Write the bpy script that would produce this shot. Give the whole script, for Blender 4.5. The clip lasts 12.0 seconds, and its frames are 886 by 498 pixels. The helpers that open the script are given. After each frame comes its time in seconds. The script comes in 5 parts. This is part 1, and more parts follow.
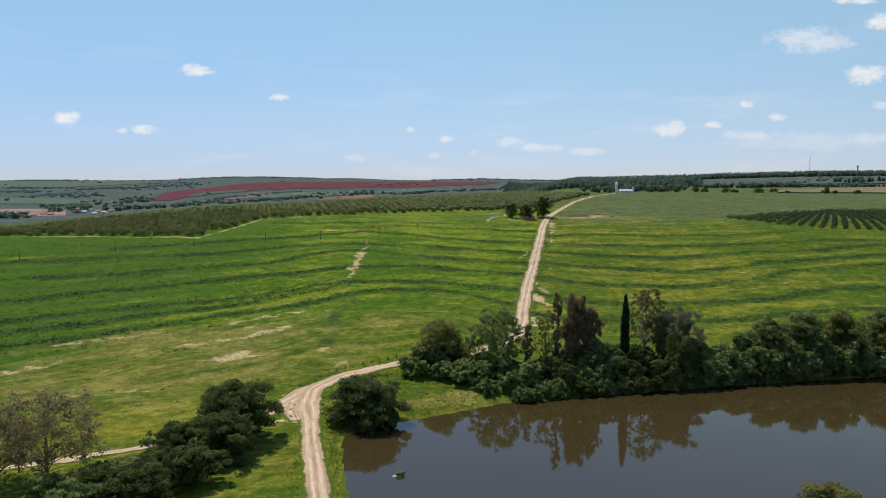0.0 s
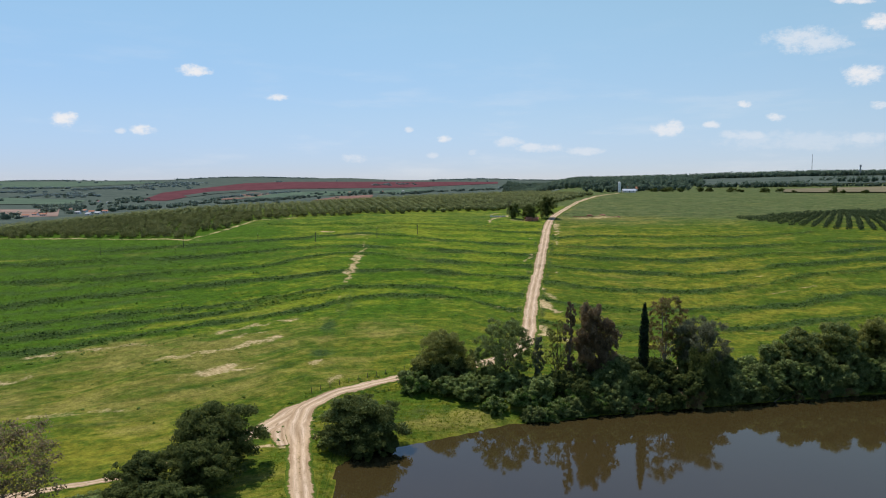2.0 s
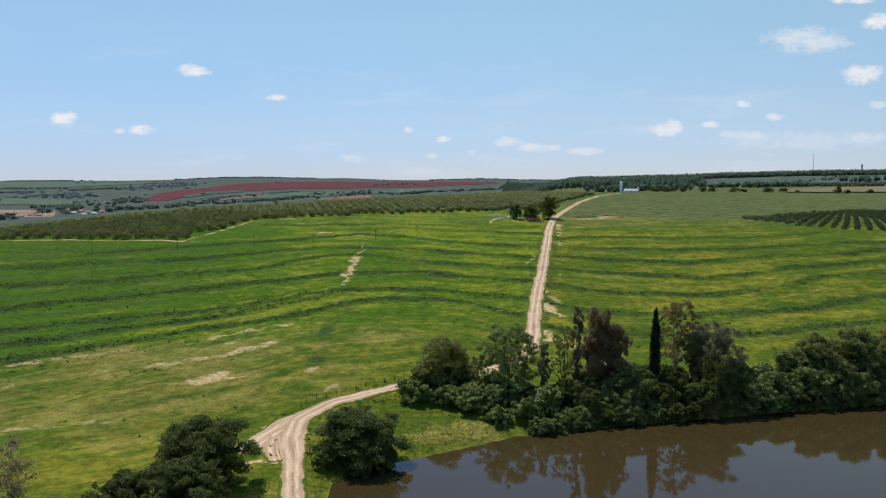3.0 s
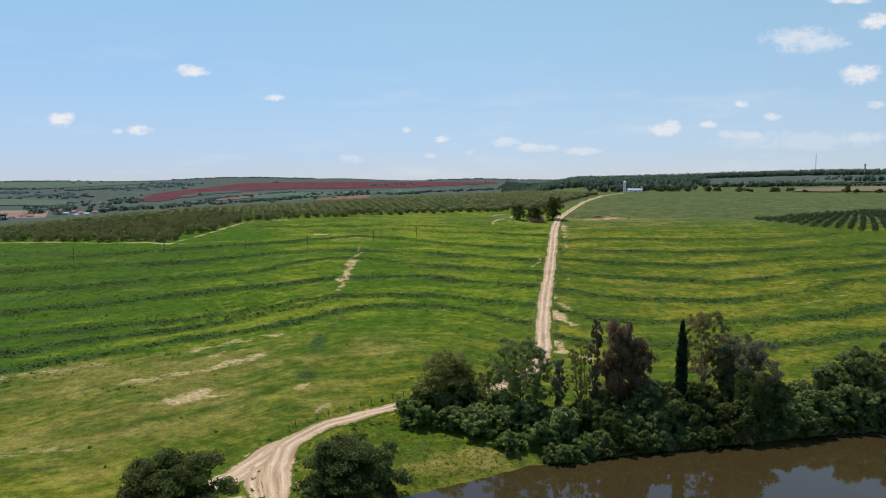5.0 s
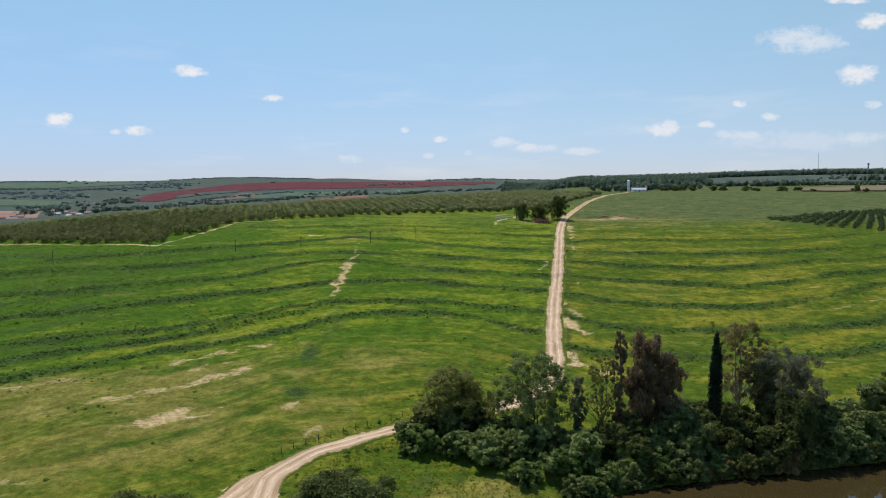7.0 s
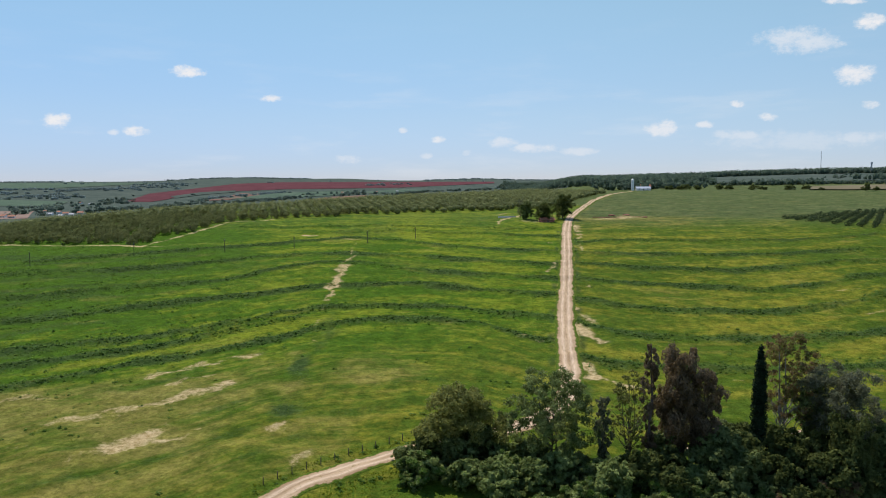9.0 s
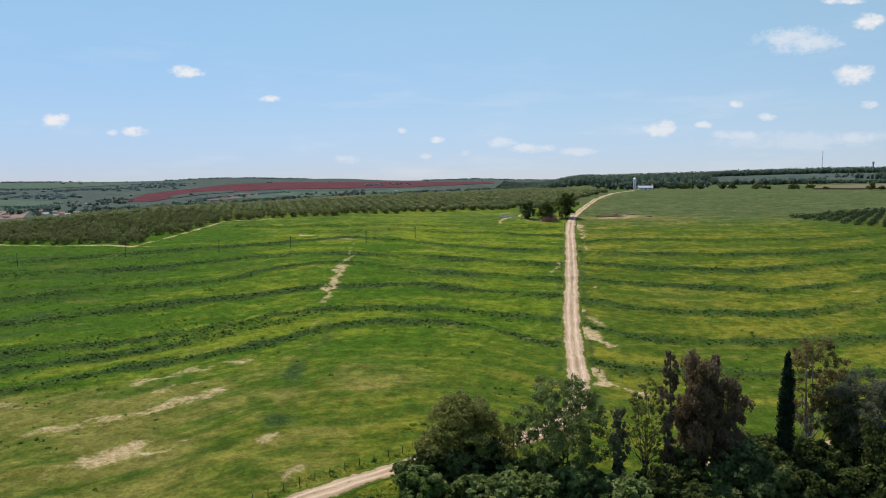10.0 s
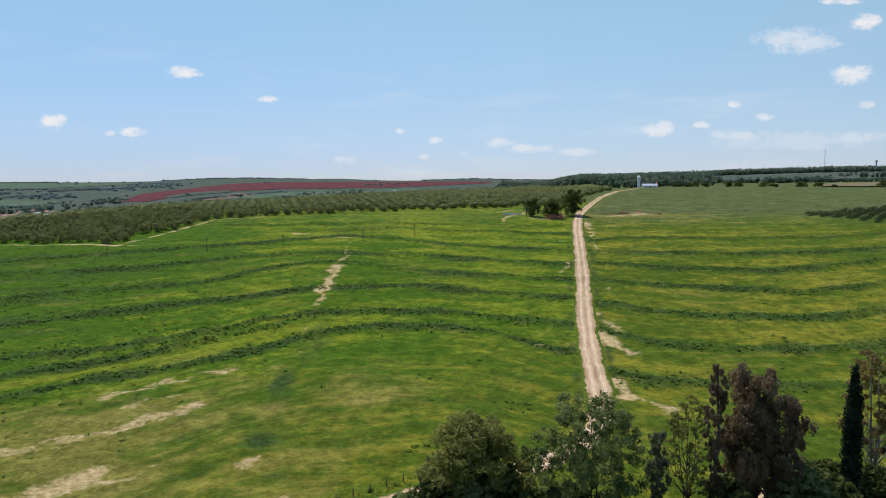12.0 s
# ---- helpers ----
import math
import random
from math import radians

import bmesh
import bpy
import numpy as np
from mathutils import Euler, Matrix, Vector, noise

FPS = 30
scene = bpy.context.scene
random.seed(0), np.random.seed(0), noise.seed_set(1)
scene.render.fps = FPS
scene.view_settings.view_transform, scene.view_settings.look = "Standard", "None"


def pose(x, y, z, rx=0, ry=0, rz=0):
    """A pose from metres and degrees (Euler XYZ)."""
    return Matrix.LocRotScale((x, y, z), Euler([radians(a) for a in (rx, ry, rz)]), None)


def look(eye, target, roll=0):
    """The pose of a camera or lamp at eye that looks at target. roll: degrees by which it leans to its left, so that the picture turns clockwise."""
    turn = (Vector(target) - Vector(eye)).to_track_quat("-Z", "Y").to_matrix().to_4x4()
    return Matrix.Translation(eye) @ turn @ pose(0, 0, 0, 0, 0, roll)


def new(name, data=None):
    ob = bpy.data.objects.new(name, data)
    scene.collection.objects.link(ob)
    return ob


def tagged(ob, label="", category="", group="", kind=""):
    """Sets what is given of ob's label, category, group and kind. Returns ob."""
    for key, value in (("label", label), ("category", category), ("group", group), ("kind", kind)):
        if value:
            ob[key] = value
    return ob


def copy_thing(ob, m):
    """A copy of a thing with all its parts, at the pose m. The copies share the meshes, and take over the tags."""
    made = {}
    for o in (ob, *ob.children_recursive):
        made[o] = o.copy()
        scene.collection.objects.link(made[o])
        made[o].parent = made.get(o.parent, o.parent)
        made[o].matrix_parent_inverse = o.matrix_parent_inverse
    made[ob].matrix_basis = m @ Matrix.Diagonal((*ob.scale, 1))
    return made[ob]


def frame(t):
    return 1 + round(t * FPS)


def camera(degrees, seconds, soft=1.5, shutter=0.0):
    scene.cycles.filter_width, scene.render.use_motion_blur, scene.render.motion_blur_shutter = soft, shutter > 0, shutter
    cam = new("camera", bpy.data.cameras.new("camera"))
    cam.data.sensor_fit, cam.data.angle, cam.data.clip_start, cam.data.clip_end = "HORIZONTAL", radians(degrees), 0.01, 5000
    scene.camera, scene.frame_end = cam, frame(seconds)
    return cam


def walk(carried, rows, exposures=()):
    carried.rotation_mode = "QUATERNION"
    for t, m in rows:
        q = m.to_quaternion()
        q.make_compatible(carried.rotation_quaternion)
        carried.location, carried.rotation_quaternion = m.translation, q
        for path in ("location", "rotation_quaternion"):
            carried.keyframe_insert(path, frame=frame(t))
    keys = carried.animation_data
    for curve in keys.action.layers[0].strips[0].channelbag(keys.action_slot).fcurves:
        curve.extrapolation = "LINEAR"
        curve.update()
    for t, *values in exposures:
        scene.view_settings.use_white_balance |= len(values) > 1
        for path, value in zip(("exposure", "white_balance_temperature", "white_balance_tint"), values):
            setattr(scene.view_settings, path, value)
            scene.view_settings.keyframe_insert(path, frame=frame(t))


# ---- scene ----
cam = camera(64.3, 12.0, 1.0)
PATH = [
    (0, (2.674, -2.851, 53.688), (2.704, 96.679, 44.000), -0.01),
    (1, (2.170, 4.738, 53.513), (2.304, 104.268, 43.825), -0.04),
    (2, (1.664, 12.513, 53.389), (1.904, 112.042, 43.702), -0.06),
    (3, (1.157, 20.441, 53.262), (1.505, 119.970, 43.579), -0.09),
    (4, (0.649, 28.490, 53.089), (1.106, 128.019, 43.412), -0.11),
    (5, (0.139, 36.626, 52.834), (0.707, 136.156, 43.168), -0.14),
    (6, (-0.372, 44.818, 52.473), (0.310, 144.349, 42.818), -0.16),
    (7, (-0.885, 53.032, 51.985), (-0.087, 152.563, 42.345), -0.19),
    (8, (-1.399, 61.234, 51.363), (-0.484, 160.766, 41.740), -0.21),
    (9, (-1.914, 69.391, 50.606), (-0.880, 168.923, 41.003), -0.24),
    (10, (-2.431, 77.468, 49.722), (-1.276, 177.001, 40.141), -0.26),
    (11, (-2.949, 85.432, 48.727), (-1.671, 184.966, 39.171), -0.29),
    (12, (-3.468, 93.248, 47.647), (-2.065, 192.783, 38.118), -0.31),
]
walk(cam, [(t, look(eye, target, roll)) for t, eye, target, roll in PATH])

# ---- light: high summer sun from the far left, clear sky with small fair-weather clouds ----
SUN_ELEVATION, SUN_AZIMUTH = radians(60), radians(-33)  # azimuth from +y towards +x
sun_way = Vector((math.sin(SUN_AZIMUTH) * math.cos(SUN_ELEVATION), math.cos(SUN_AZIMUTH) * math.cos(SUN_ELEVATION), math.sin(SUN_ELEVATION)))
sun = new("sun", bpy.data.lights.new("sun", "SUN"))
sun.data.energy, sun.data.angle, sun.data.color = 3.6, radians(0.55), (1.0, 0.95, 0.87)
sun.matrix_world = look(sun_way * 200, (0, 0, 0))


class Nodes:
    """Short writing for node trees."""

    def __init__(self, tree):
        self.tree = tree
        tree.nodes.clear()

    def add(self, kind, **values):
        node = self.tree.nodes.new(kind)
        for key, value in values.items():
            setattr(node, key, value)
        return node

    def put(self, socket, value):
        if isinstance(value, bpy.types.NodeSocket):
            self.tree.links.new(value, socket)
        elif value is not None:
            socket.default_value = value

    def math(self, op, a, b=None, c=None):
        node = self.add("ShaderNodeMath", operation=op)
        for i, v in enumerate((a, b, c)):
            self.put(node.inputs[i], v)
        return node.outputs[0]

    def ramp(self, v, lo, hi, a=0.0, b=1.0):
        node = self.add("ShaderNodeMapRange", interpolation_type="SMOOTHSTEP")
        for i, k in enumerate((v, lo, hi, a, b)):
            self.put(node.inputs[i], k)
        return node.outputs[0]

    def noise(self, vector, scale, detail=4.0, rough=0.55, distort=0.0):
        node = self.add("ShaderNodeTexNoise")
        self.put(node.inputs["Vector"], vector)
        self.put(node.inputs["Scale"], scale)
        self.put(node.inputs["Detail"], detail)
        self.put(node.inputs["Roughness"], rough)
        self.put(node.inputs["Distortion"], distort)
        return node.outputs["Fac"]

    def mix(self, f, a, b, mode="MIX"):
        node = self.add("ShaderNodeMix", data_type="RGBA", blend_type=mode)
        self.put(node.inputs[0], f)
        self.put(node.inputs[6], a if not isinstance(a, tuple) else (*a, 1)[:4])
        self.put(node.inputs[7], b if not isinstance(b, tuple) else (*b, 1)[:4])
        return node.outputs[2]

    def attribute(self, name):
        return self.add("ShaderNodeAttribute", attribute_name=name).outputs["Fac"]

    def stretched(self, vector, sx, sy, sz, turn=0.0):
        node = self.add("ShaderNodeMapping")
        self.put(node.inputs["Vector"], vector)
        node.inputs["Scale"].default_value = (sx, sy, sz)
        node.inputs["Rotation"].default_value = (0, 0, turn)
        return node.outputs[0]


world = bpy.data.worlds.new("sky")
world.use_nodes = True
scene.world = world
n = Nodes(world.node_tree)
sky = n.add("ShaderNodeTexSky", sky_type="NISHITA", sun_disc=False)
sky.sun_elevation, sky.sun_rotation = SUN_ELEVATION, SUN_AZIMUTH
sky.air_density, sky.dust_density, sky.ozone_density, sky.altitude = 1.0, 0.0, 1.6, 300
way = n.add("ShaderNodeSeparateXYZ")
coord = n.add("ShaderNodeTexCoord").outputs["Generated"]
n.put(way.inputs[0], coord)
ahead = n.math("MAXIMUM", way.outputs[1], 0.05)
across, up = n.math("DIVIDE", way.outputs[0], ahead), n.math("DIVIDE", way.outputs[2], ahead)
wisp = n.noise(n.stretched(coord, 1, 1, 1.6), 42.0, 8.0, 0.68)
ragged = n.math("SUBTRACT", wisp, 0.5)
# small cumulus puffs: sideways and upward slope of the line of sight, half width, half height, thickness
CLOUDS = [
    (-0.3463, 0.1531, 0.0289, 0.0088, 1.00),
    (-0.5274, 0.0856, 0.0224, 0.0128, 1.00),
    (-0.4172, 0.0715, 0.0192, 0.0080, 0.90),
    (-0.4505, 0.0699, 0.0096, 0.0048, 0.60),
    (-0.2276, 0.1159, 0.0208, 0.0056, 0.90),
    (-0.0448, 0.0714, 0.0072, 0.0048, 0.60),
    (0.0043, 0.0589, 0.0104, 0.0056, 0.80),
    (0.3181, 0.0722, 0.0257, 0.0128, 0.75),
    (0.3813, 0.0776, 0.0136, 0.0056, 0.70),
    (0.4260, 0.1065, 0.0176, 0.0064, 0.85),
    (0.4687, 0.0878, 0.0152, 0.0064, 0.80),
    (0.6026, 0.2188, 0.0257, 0.0136, 1.00),
    (0.5912, 0.1460, 0.0361, 0.0160, 0.90),
    (0.5062, 0.1929, 0.0640, 0.0190, 0.60),
    (0.5659, 0.2461, 0.0289, 0.0048, 0.90),
    (0.6134, 0.1041, 0.0128, 0.0064, 0.80),
    (0.1401, 0.0455, 0.0361, 0.0072, 0.55),
    (0.0924, 0.0534, 0.0241, 0.0080, 0.50),
    (0.1998, 0.0408, 0.0321, 0.0064, 0.45),
    (-0.1222, 0.0306, 0.0208, 0.0072, 0.50),
    (-0.0124, 0.0353, 0.0096, 0.0048, 0.40),
    (0.0448, 0.0392, 0.0080, 0.0048, 0.40),
    (0.4255, 0.0627, 0.0401, 0.0080, 0.45),
    (0.5052, 0.0549, 0.1383, 0.0150, 0.26),
    (0.6002, 0.0588, 0.0481, 0.0096, 0.40),
]
cover = 0.0
for cu, cv, cw, ch, thick in CLOUDS:
    du = n.math("DIVIDE", n.math("SUBTRACT", across, cu), cw)
    dv = n.math("DIVIDE", n.math("SUBTRACT", up, cv), ch)
    r2 = n.math("ADD", n.math("MULTIPLY", du, du), n.math("MULTIPLY", dv, dv))
    body = n.math("ADD", n.math("SUBTRACT", 1.0, r2), n.math("MULTIPLY", ragged, 3.8))
    cover = n.math("MAXIMUM", cover, n.ramp(body, -0.15, 1.2, 0.0, thick))
# broad thin veil low in the sky
veil = n.noise(n.stretched(coord, 1.0, 1.0, 6.0), 5.0, 5.0, 0.6)
veil = n.math("MULTIPLY", n.ramp(veil, 0.5, 0.75, 0.0, 0.22), n.ramp(way.outputs[2], 0.25, 0.04))
cover = n.math("MAXIMUM", cover, veil)
cover = n.math("MULTIPLY", cover, n.ramp(way.outputs[1], 0.1, 0.3))
low = n.mix(n.ramp(way.outputs[2], 0.0, 0.10), (0.478, 0.596, 0.985), (0.590, 0.655, 0.885))
air = n.mix(n.ramp(way.outputs[2], 0.0, 0.3), low, (1.03, 1.14, 1.04))
air = n.mix(n.ramp(way.outputs[2], 0.25, 0.5), air, (0.92, 1.10, 1.32))
air = n.mix(n.ramp(across, -0.6, 0.6), n.mix(1.0, air, (0.90, 0.91, 0.94), "MULTIPLY"), n.mix(1.0, air, (1.13, 1.09, 1.04), "MULTIPLY"))
clear = n.mix(1.0, sky.outputs[0], n.mix(1.0, air, (1.035, 1.005, 0.985), "MULTIPLY"), "MULTIPLY")
tint = n.mix(cover, clear, (7.3, 7.3, 7.5))
back = n.add("ShaderNodeBackground")
n.put(back.inputs[0], tint)
back.inputs[1].default_value = 0.117
n.put(n.add("ShaderNodeOutputWorld").inputs[0], back.outputs[0])

# ---- materials ----


def material(name):
    m = bpy.data.materials.new(name)
    m.use_nodes = True
    k = Nodes(m.node_tree)
    bsdf, out = k.add("ShaderNodeBsdfPrincipled"), k.add("ShaderNodeOutputMaterial")
    k.put(out.inputs[0], bsdf.outputs[0])
    return m, k, bsdf, out


def place(k):
    return k.add("ShaderNodeNewGeometry").outputs["Position"]


def bump(k, bsdf, height, strength, distance):
    b = k.add("ShaderNodeBump")
    b.inputs["Strength"].default_value, b.inputs["Distance"].default_value = strength, distance
    k.put(b.inputs["Height"], height)
    k.put(bsdf.inputs["Normal"], b.outputs[0])


def plain(name, colour, rough=0.7, vary=0.25, scale=1.5, metal=0.0, relief=0.02):
    """A weathered surface: one colour with grain and stains."""
    m, k, bsdf, out = material(name)
    p = place(k)
    stain, grain = k.noise(p, scale, 4), k.noise(p, scale * 9, 3)
    f = k.math("ADD", k.math("MULTIPLY", stain, 0.7), k.math("MULTIPLY", grain, 0.3))
    dark = tuple(c * (1 - vary) for c in colour)
    light = tuple(min(1.0, c * (1 + vary)) for c in colour)
    k.put(bsdf.inputs["Base Color"], k.mix(k.ramp(f, 0.3, 0.7), dark, light))
    bsdf.inputs["Roughness"].default_value, bsdf.inputs["Metallic"].default_value = rough, metal
    bump(k, bsdf, grain, 0.4, relief)
    return m


def foliage(name, dark, light, glow=0.36, rough=0.7):
    """Leaves: each clump its own green, some light passes through."""
    m, k, bsdf, out = material(name)
    geo = k.add("ShaderNodeNewGeometry")
    patch = k.noise(geo.outputs["Position"], 0.42, 4)
    f = k.math("ADD", k.math("MULTIPLY", geo.outputs["Random Per Island"], 0.4), k.math("MULTIPLY", k.ramp(patch, 0.40, 0.62), 0.6))
    colour = k.mix(f, dark, light)
    k.put(bsdf.inputs["Base Color"], colour)
    bsdf.inputs["Roughness"].default_value = rough
    bsdf.inputs["Specular IOR Level"].default_value = 0.05
    thin = k.add("ShaderNodeBsdfTranslucent")
    k.put(thin.inputs[0], k.mix(0.5, colour, tuple(min(1, c * 1.6) for c in light)))
    both = k.add("ShaderNodeMixShader")
    k.put(both.inputs[0], glow)
    k.put(both.inputs[1], bsdf.outputs[0])
    k.put(both.inputs[2], thin.outputs[0])
    k.put(out.inputs[0], both.outputs[0])
    return m


def meadow():
    """Pasture: green, yellowing in streaks along the terraces, lush on them and painted dark for shade under the bank
    shrubs, dry and bare in patches.
    """
    m, k, bsdf, out = material("pasture grass")
    p = place(k)
    lush, dry, soil, far, deep, lane, pale, fresh = (k.attribute(a) for a in ("lush", "dry", "soil", "far", "deep", "lane", "pale", "fresh"))
    split, join = k.add("ShaderNodeSeparateXYZ"), k.add("ShaderNodeCombineXYZ")
    k.put(split.inputs[0], p)
    k.put(join.inputs[0], k.math("MULTIPLY", split.outputs[0], 0.028))
    k.put(join.inputs[1], k.math("MULTIPLY", lane, 3.2))
    streak, thread = k.noise(join.outputs[0], 1.0, 5, 0.6), k.noise(join.outputs[0], 4.0, 4, 0.65)
    broad, mid, fine = k.noise(p, 0.025, 4, 0.6), k.noise(k.stretched(p, 0.6, 1, 1, 0.15), 0.17, 6, 0.68), k.noise(p, 0.9, 6, 0.75)
    tone = k.math("ADD", k.math("MULTIPLY", streak, 0.36), k.math("ADD", k.math("MULTIPLY", mid, 0.34), k.math("ADD", k.math("MULTIPLY", broad, 0.20), k.math("MULTIPLY", thread, 0.10))))
    knot = k.noise(p, 0.42, 5, 0.7)
    tone = k.math("SUBTRACT", k.math("ADD", tone, k.math("MULTIPLY", k.math("SUBTRACT", knot, 0.5), 0.26)), k.math("SUBTRACT", k.math("MULTIPLY", deep, 0.06), k.math("MULTIPLY", pale, 0.085)))
    grass = k.mix(k.ramp(tone, 0.41, 0.59), (0.078, 0.131, 0.012), (0.246, 0.240, 0.025))
    grass = k.mix(k.math("MULTIPLY", fresh, 0.8), k.mix(1.0, grass, (1.02, 0.98, 1.0), "MULTIPLY"), k.mix(1.0, grass, (0.85, 1.06, 0.72), "MULTIPLY"))
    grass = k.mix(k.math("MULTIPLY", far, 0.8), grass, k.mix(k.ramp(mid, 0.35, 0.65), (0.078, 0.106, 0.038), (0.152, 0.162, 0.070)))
    edge = k.math("MULTIPLY", k.math("SUBTRACT", k.math("ADD", k.math("MULTIPLY", mid, 0.55), k.math("MULTIPLY", fine, 0.45)), 0.5), 1.5)
    grass = k.mix(k.ramp(k.math("ADD", lush, k.math("MULTIPLY", edge, 1.15)), 0.10, 0.78, 0.0, 0.95), grass, k.mix(k.ramp(fine, 0.35, 0.65), (0.030, 0.060, 0.013), (0.074, 0.112, 0.030)))
    worn = k.math("MULTIPLY", k.math("SUBTRACT", k.math("ADD", k.math("MULTIPLY", streak, 0.62), k.math("ADD", k.math("MULTIPLY", thread, 0.12), k.math("MULTIPLY", mid, 0.26))), 0.5), 3.0)
    grass = k.mix(k.ramp(k.math("ADD", dry, worn), 0.2, 1.05, 0.0, 0.82), grass, k.mix(k.ramp(k.math("ADD", k.math("MULTIPLY", fine, 0.4), k.math("MULTIPLY", mid, 0.6)), 0.3, 0.7), (0.190, 0.170, 0.030), (0.325, 0.272, 0.075)))
    grass = k.mix(k.ramp(k.math("ADD", k.math("MULTIPLY", fine, 0.6), k.math("MULTIPLY", knot, 0.4)), 0.54, 0.36, 0.0, 0.38), grass, (0.028, 0.060, 0.006))
    grass = k.mix(1.0, grass, k.ramp(k.noise(p, 1.5, 6, 0.8), 0.36, 0.64, 0.84, 1.16), "MULTIPLY")
    grass = k.mix(1.0, grass, k.ramp(k.noise(p, 0.36, 4, 0.6), 0.36, 0.64, 0.83, 1.17), "MULTIPLY")
    earth = k.mix(k.ramp(fine, 0.3, 0.7), (0.40, 0.27, 0.110), (0.72, 0.555, 0.30))
    grass = k.mix(k.ramp(k.math("ADD", soil, k.math("ADD", k.math("MULTIPLY", edge, 1.5), k.math("MULTIPLY", worn, 0.25))), 0.36, 1.0), grass, earth)
    k.put(bsdf.inputs["Base Color"], grass)
    bsdf.inputs["Roughness"].default_value = 0.9
    bsdf.inputs["Specular IOR Level"].default_value = 0.03
    bump(k, bsdf, k.math("ADD", k.math("MULTIPLY", fine, 0.7), knot), 0.8, 0.8)
    return m


def dirt():
    """Bare earth: two pale wheel tracks, darker crumbs between, ragged grassy verges."""
    m, k, bsdf, out = material("pale dirt road")
    p = place(k)
    rut, verge, along, side = (k.attribute(s) for s in ("rut", "verge", "along", "side"))
    join = k.add("ShaderNodeCombineXYZ")
    k.put(join.inputs[0], k.math("MULTIPLY", along, 0.09))
    k.put(join.inputs[1], side)
    trail, crumb = k.noise(join.outputs[0], 1.0, 4, 0.6), k.noise(join.outputs[0], 3.2, 4, 0.7)
    fine, rag = k.noise(p, 2.6, 4, 0.7), k.noise(p, 0.7, 5, 0.7)
    colour = k.mix(k.ramp(trail, 0.3, 0.7), (0.37, 0.240, 0.132), (0.62, 0.435, 0.262))
    colour = k.mix(k.math("MULTIPLY", rut, k.ramp(crumb, 0.34, 0.6, 0.25, 1.0)), colour, (0.79, 0.595, 0.405))
    colour = k.mix(k.ramp(fine, 0.52, 0.75, 0.0, 0.55), colour, (0.22, 0.145, 0.075))
    rough = k.math("ADD", k.math("MULTIPLY", k.math("SUBTRACT", rag, 0.5), 2.4), k.math("MULTIPLY", k.math("SUBTRACT", fine, 0.5), 1.0))
    v = k.math("ADD", verge, rough)
    colour = k.mix(k.ramp(v, 0.30, 0.62, 0.0, 0.8), colour, (0.22, 0.165, 0.055))
    colour = k.mix(k.ramp(v, 0.5, 0.78), colour, k.mix(k.ramp(fine, 0.35, 0.65), (0.045, 0.095, 0.010), (0.13, 0.165, 0.020)))
    k.put(bsdf.inputs["Base Color"], colour)
    bsdf.inputs["Roughness"].default_value = 0.95
    bsdf.inputs["Specular IOR Level"].default_value = 0.05
    bump(k, bsdf, fine, 0.6, 0.12)
    return m


def pond_water():
    m, k, bsdf, out = material("muddy pond water")
    p = place(k)
    murk = k.noise(p, 0.03, 3)
    k.put(bsdf.inputs["Base Color"], k.mix(murk, (0.045, 0.032, 0.011), (0.060, 0.043, 0.016)))
    bsdf.inputs["Roughness"].default_value, bsdf.inputs["IOR"].default_value = 0.04, 1.33
    bsdf.inputs["Specular IOR Level"].default_value = 1.0
    bump(k, bsdf, k.noise(k.stretched(p, 1, 0.45, 1), 1.2, 3), 0.09, 0.05)
    return m


def crop(name, a, b, scale=0.02, rows=0.0, turn=0.0):
    """Far fields: two tones, faint drill rows."""
    m, k, bsdf, out = material(name)
    p = place(k)
    f = k.math("ADD", k.math("MULTIPLY", k.noise(p, scale, 4, 0.6), 0.6), k.math("MULTIPLY", k.noise(k.stretched(p, 1, 0.08, 1, turn), 0.15, 3), 0.4))
    k.put(bsdf.inputs["Base Color"], k.mix(k.ramp(f, 0.35, 0.65), a, b))
    bsdf.inputs["Roughness"].default_value = 1.0
    bsdf.inputs["Specular IOR Level"].default_value = 0.0
    return m


def bark(name, a, b):
    m, k, bsdf, out = material(name)
    p = place(k)
    f = k.noise(k.stretched(p, 6, 6, 1), 1.5, 5, 0.7)
    k.put(bsdf.inputs["Base Color"], k.mix(f, a, b))
    bsdf.inputs["Roughness"].default_value = 0.9
    bump(k, bsdf, f, 0.6, 0.06)
    return m


GRASS, DIRT, WATER = meadow(), dirt(), pond_water()
BARK, PALE_BARK = bark("grey brown bark", (0.05, 0.035, 0.025), (0.16, 0.12, 0.09)), bark("pale bark", (0.16, 0.13, 0.10), (0.42, 0.37, 0.31))
LEAF_DEEP = foliage("deep green leaves", (0.034, 0.058, 0.016), (0.270, 0.310, 0.105))
# darker copy of the deep green: thicket shade is put into the colour
LEAF_SHADE = foliage("shade-darkened leaves", (0.024, 0.042, 0.010), (0.165, 0.188, 0.055))
LEAF_MID = foliage("mid green leaves", (0.052, 0.086, 0.020), (0.330, 0.385, 0.125))
LEAF_OLIVE = foliage("olive leaves", (0.085, 0.098, 0.022), (0.310, 0.310, 0.090), 0.4)
LEAF_BROWN = foliage("brownish leaves", (0.095, 0.076, 0.040), (0.330, 0.255, 0.145), 0.45)
LEAF_UMBER = foliage("dark brown drooping leaves", (0.072, 0.056, 0.030), (0.275, 0.205, 0.120), 0.42)
LEAF_GREY = foliage("grey green needles", (0.078, 0.086, 0.046), (0.215, 0.220, 0.125), 0.4)
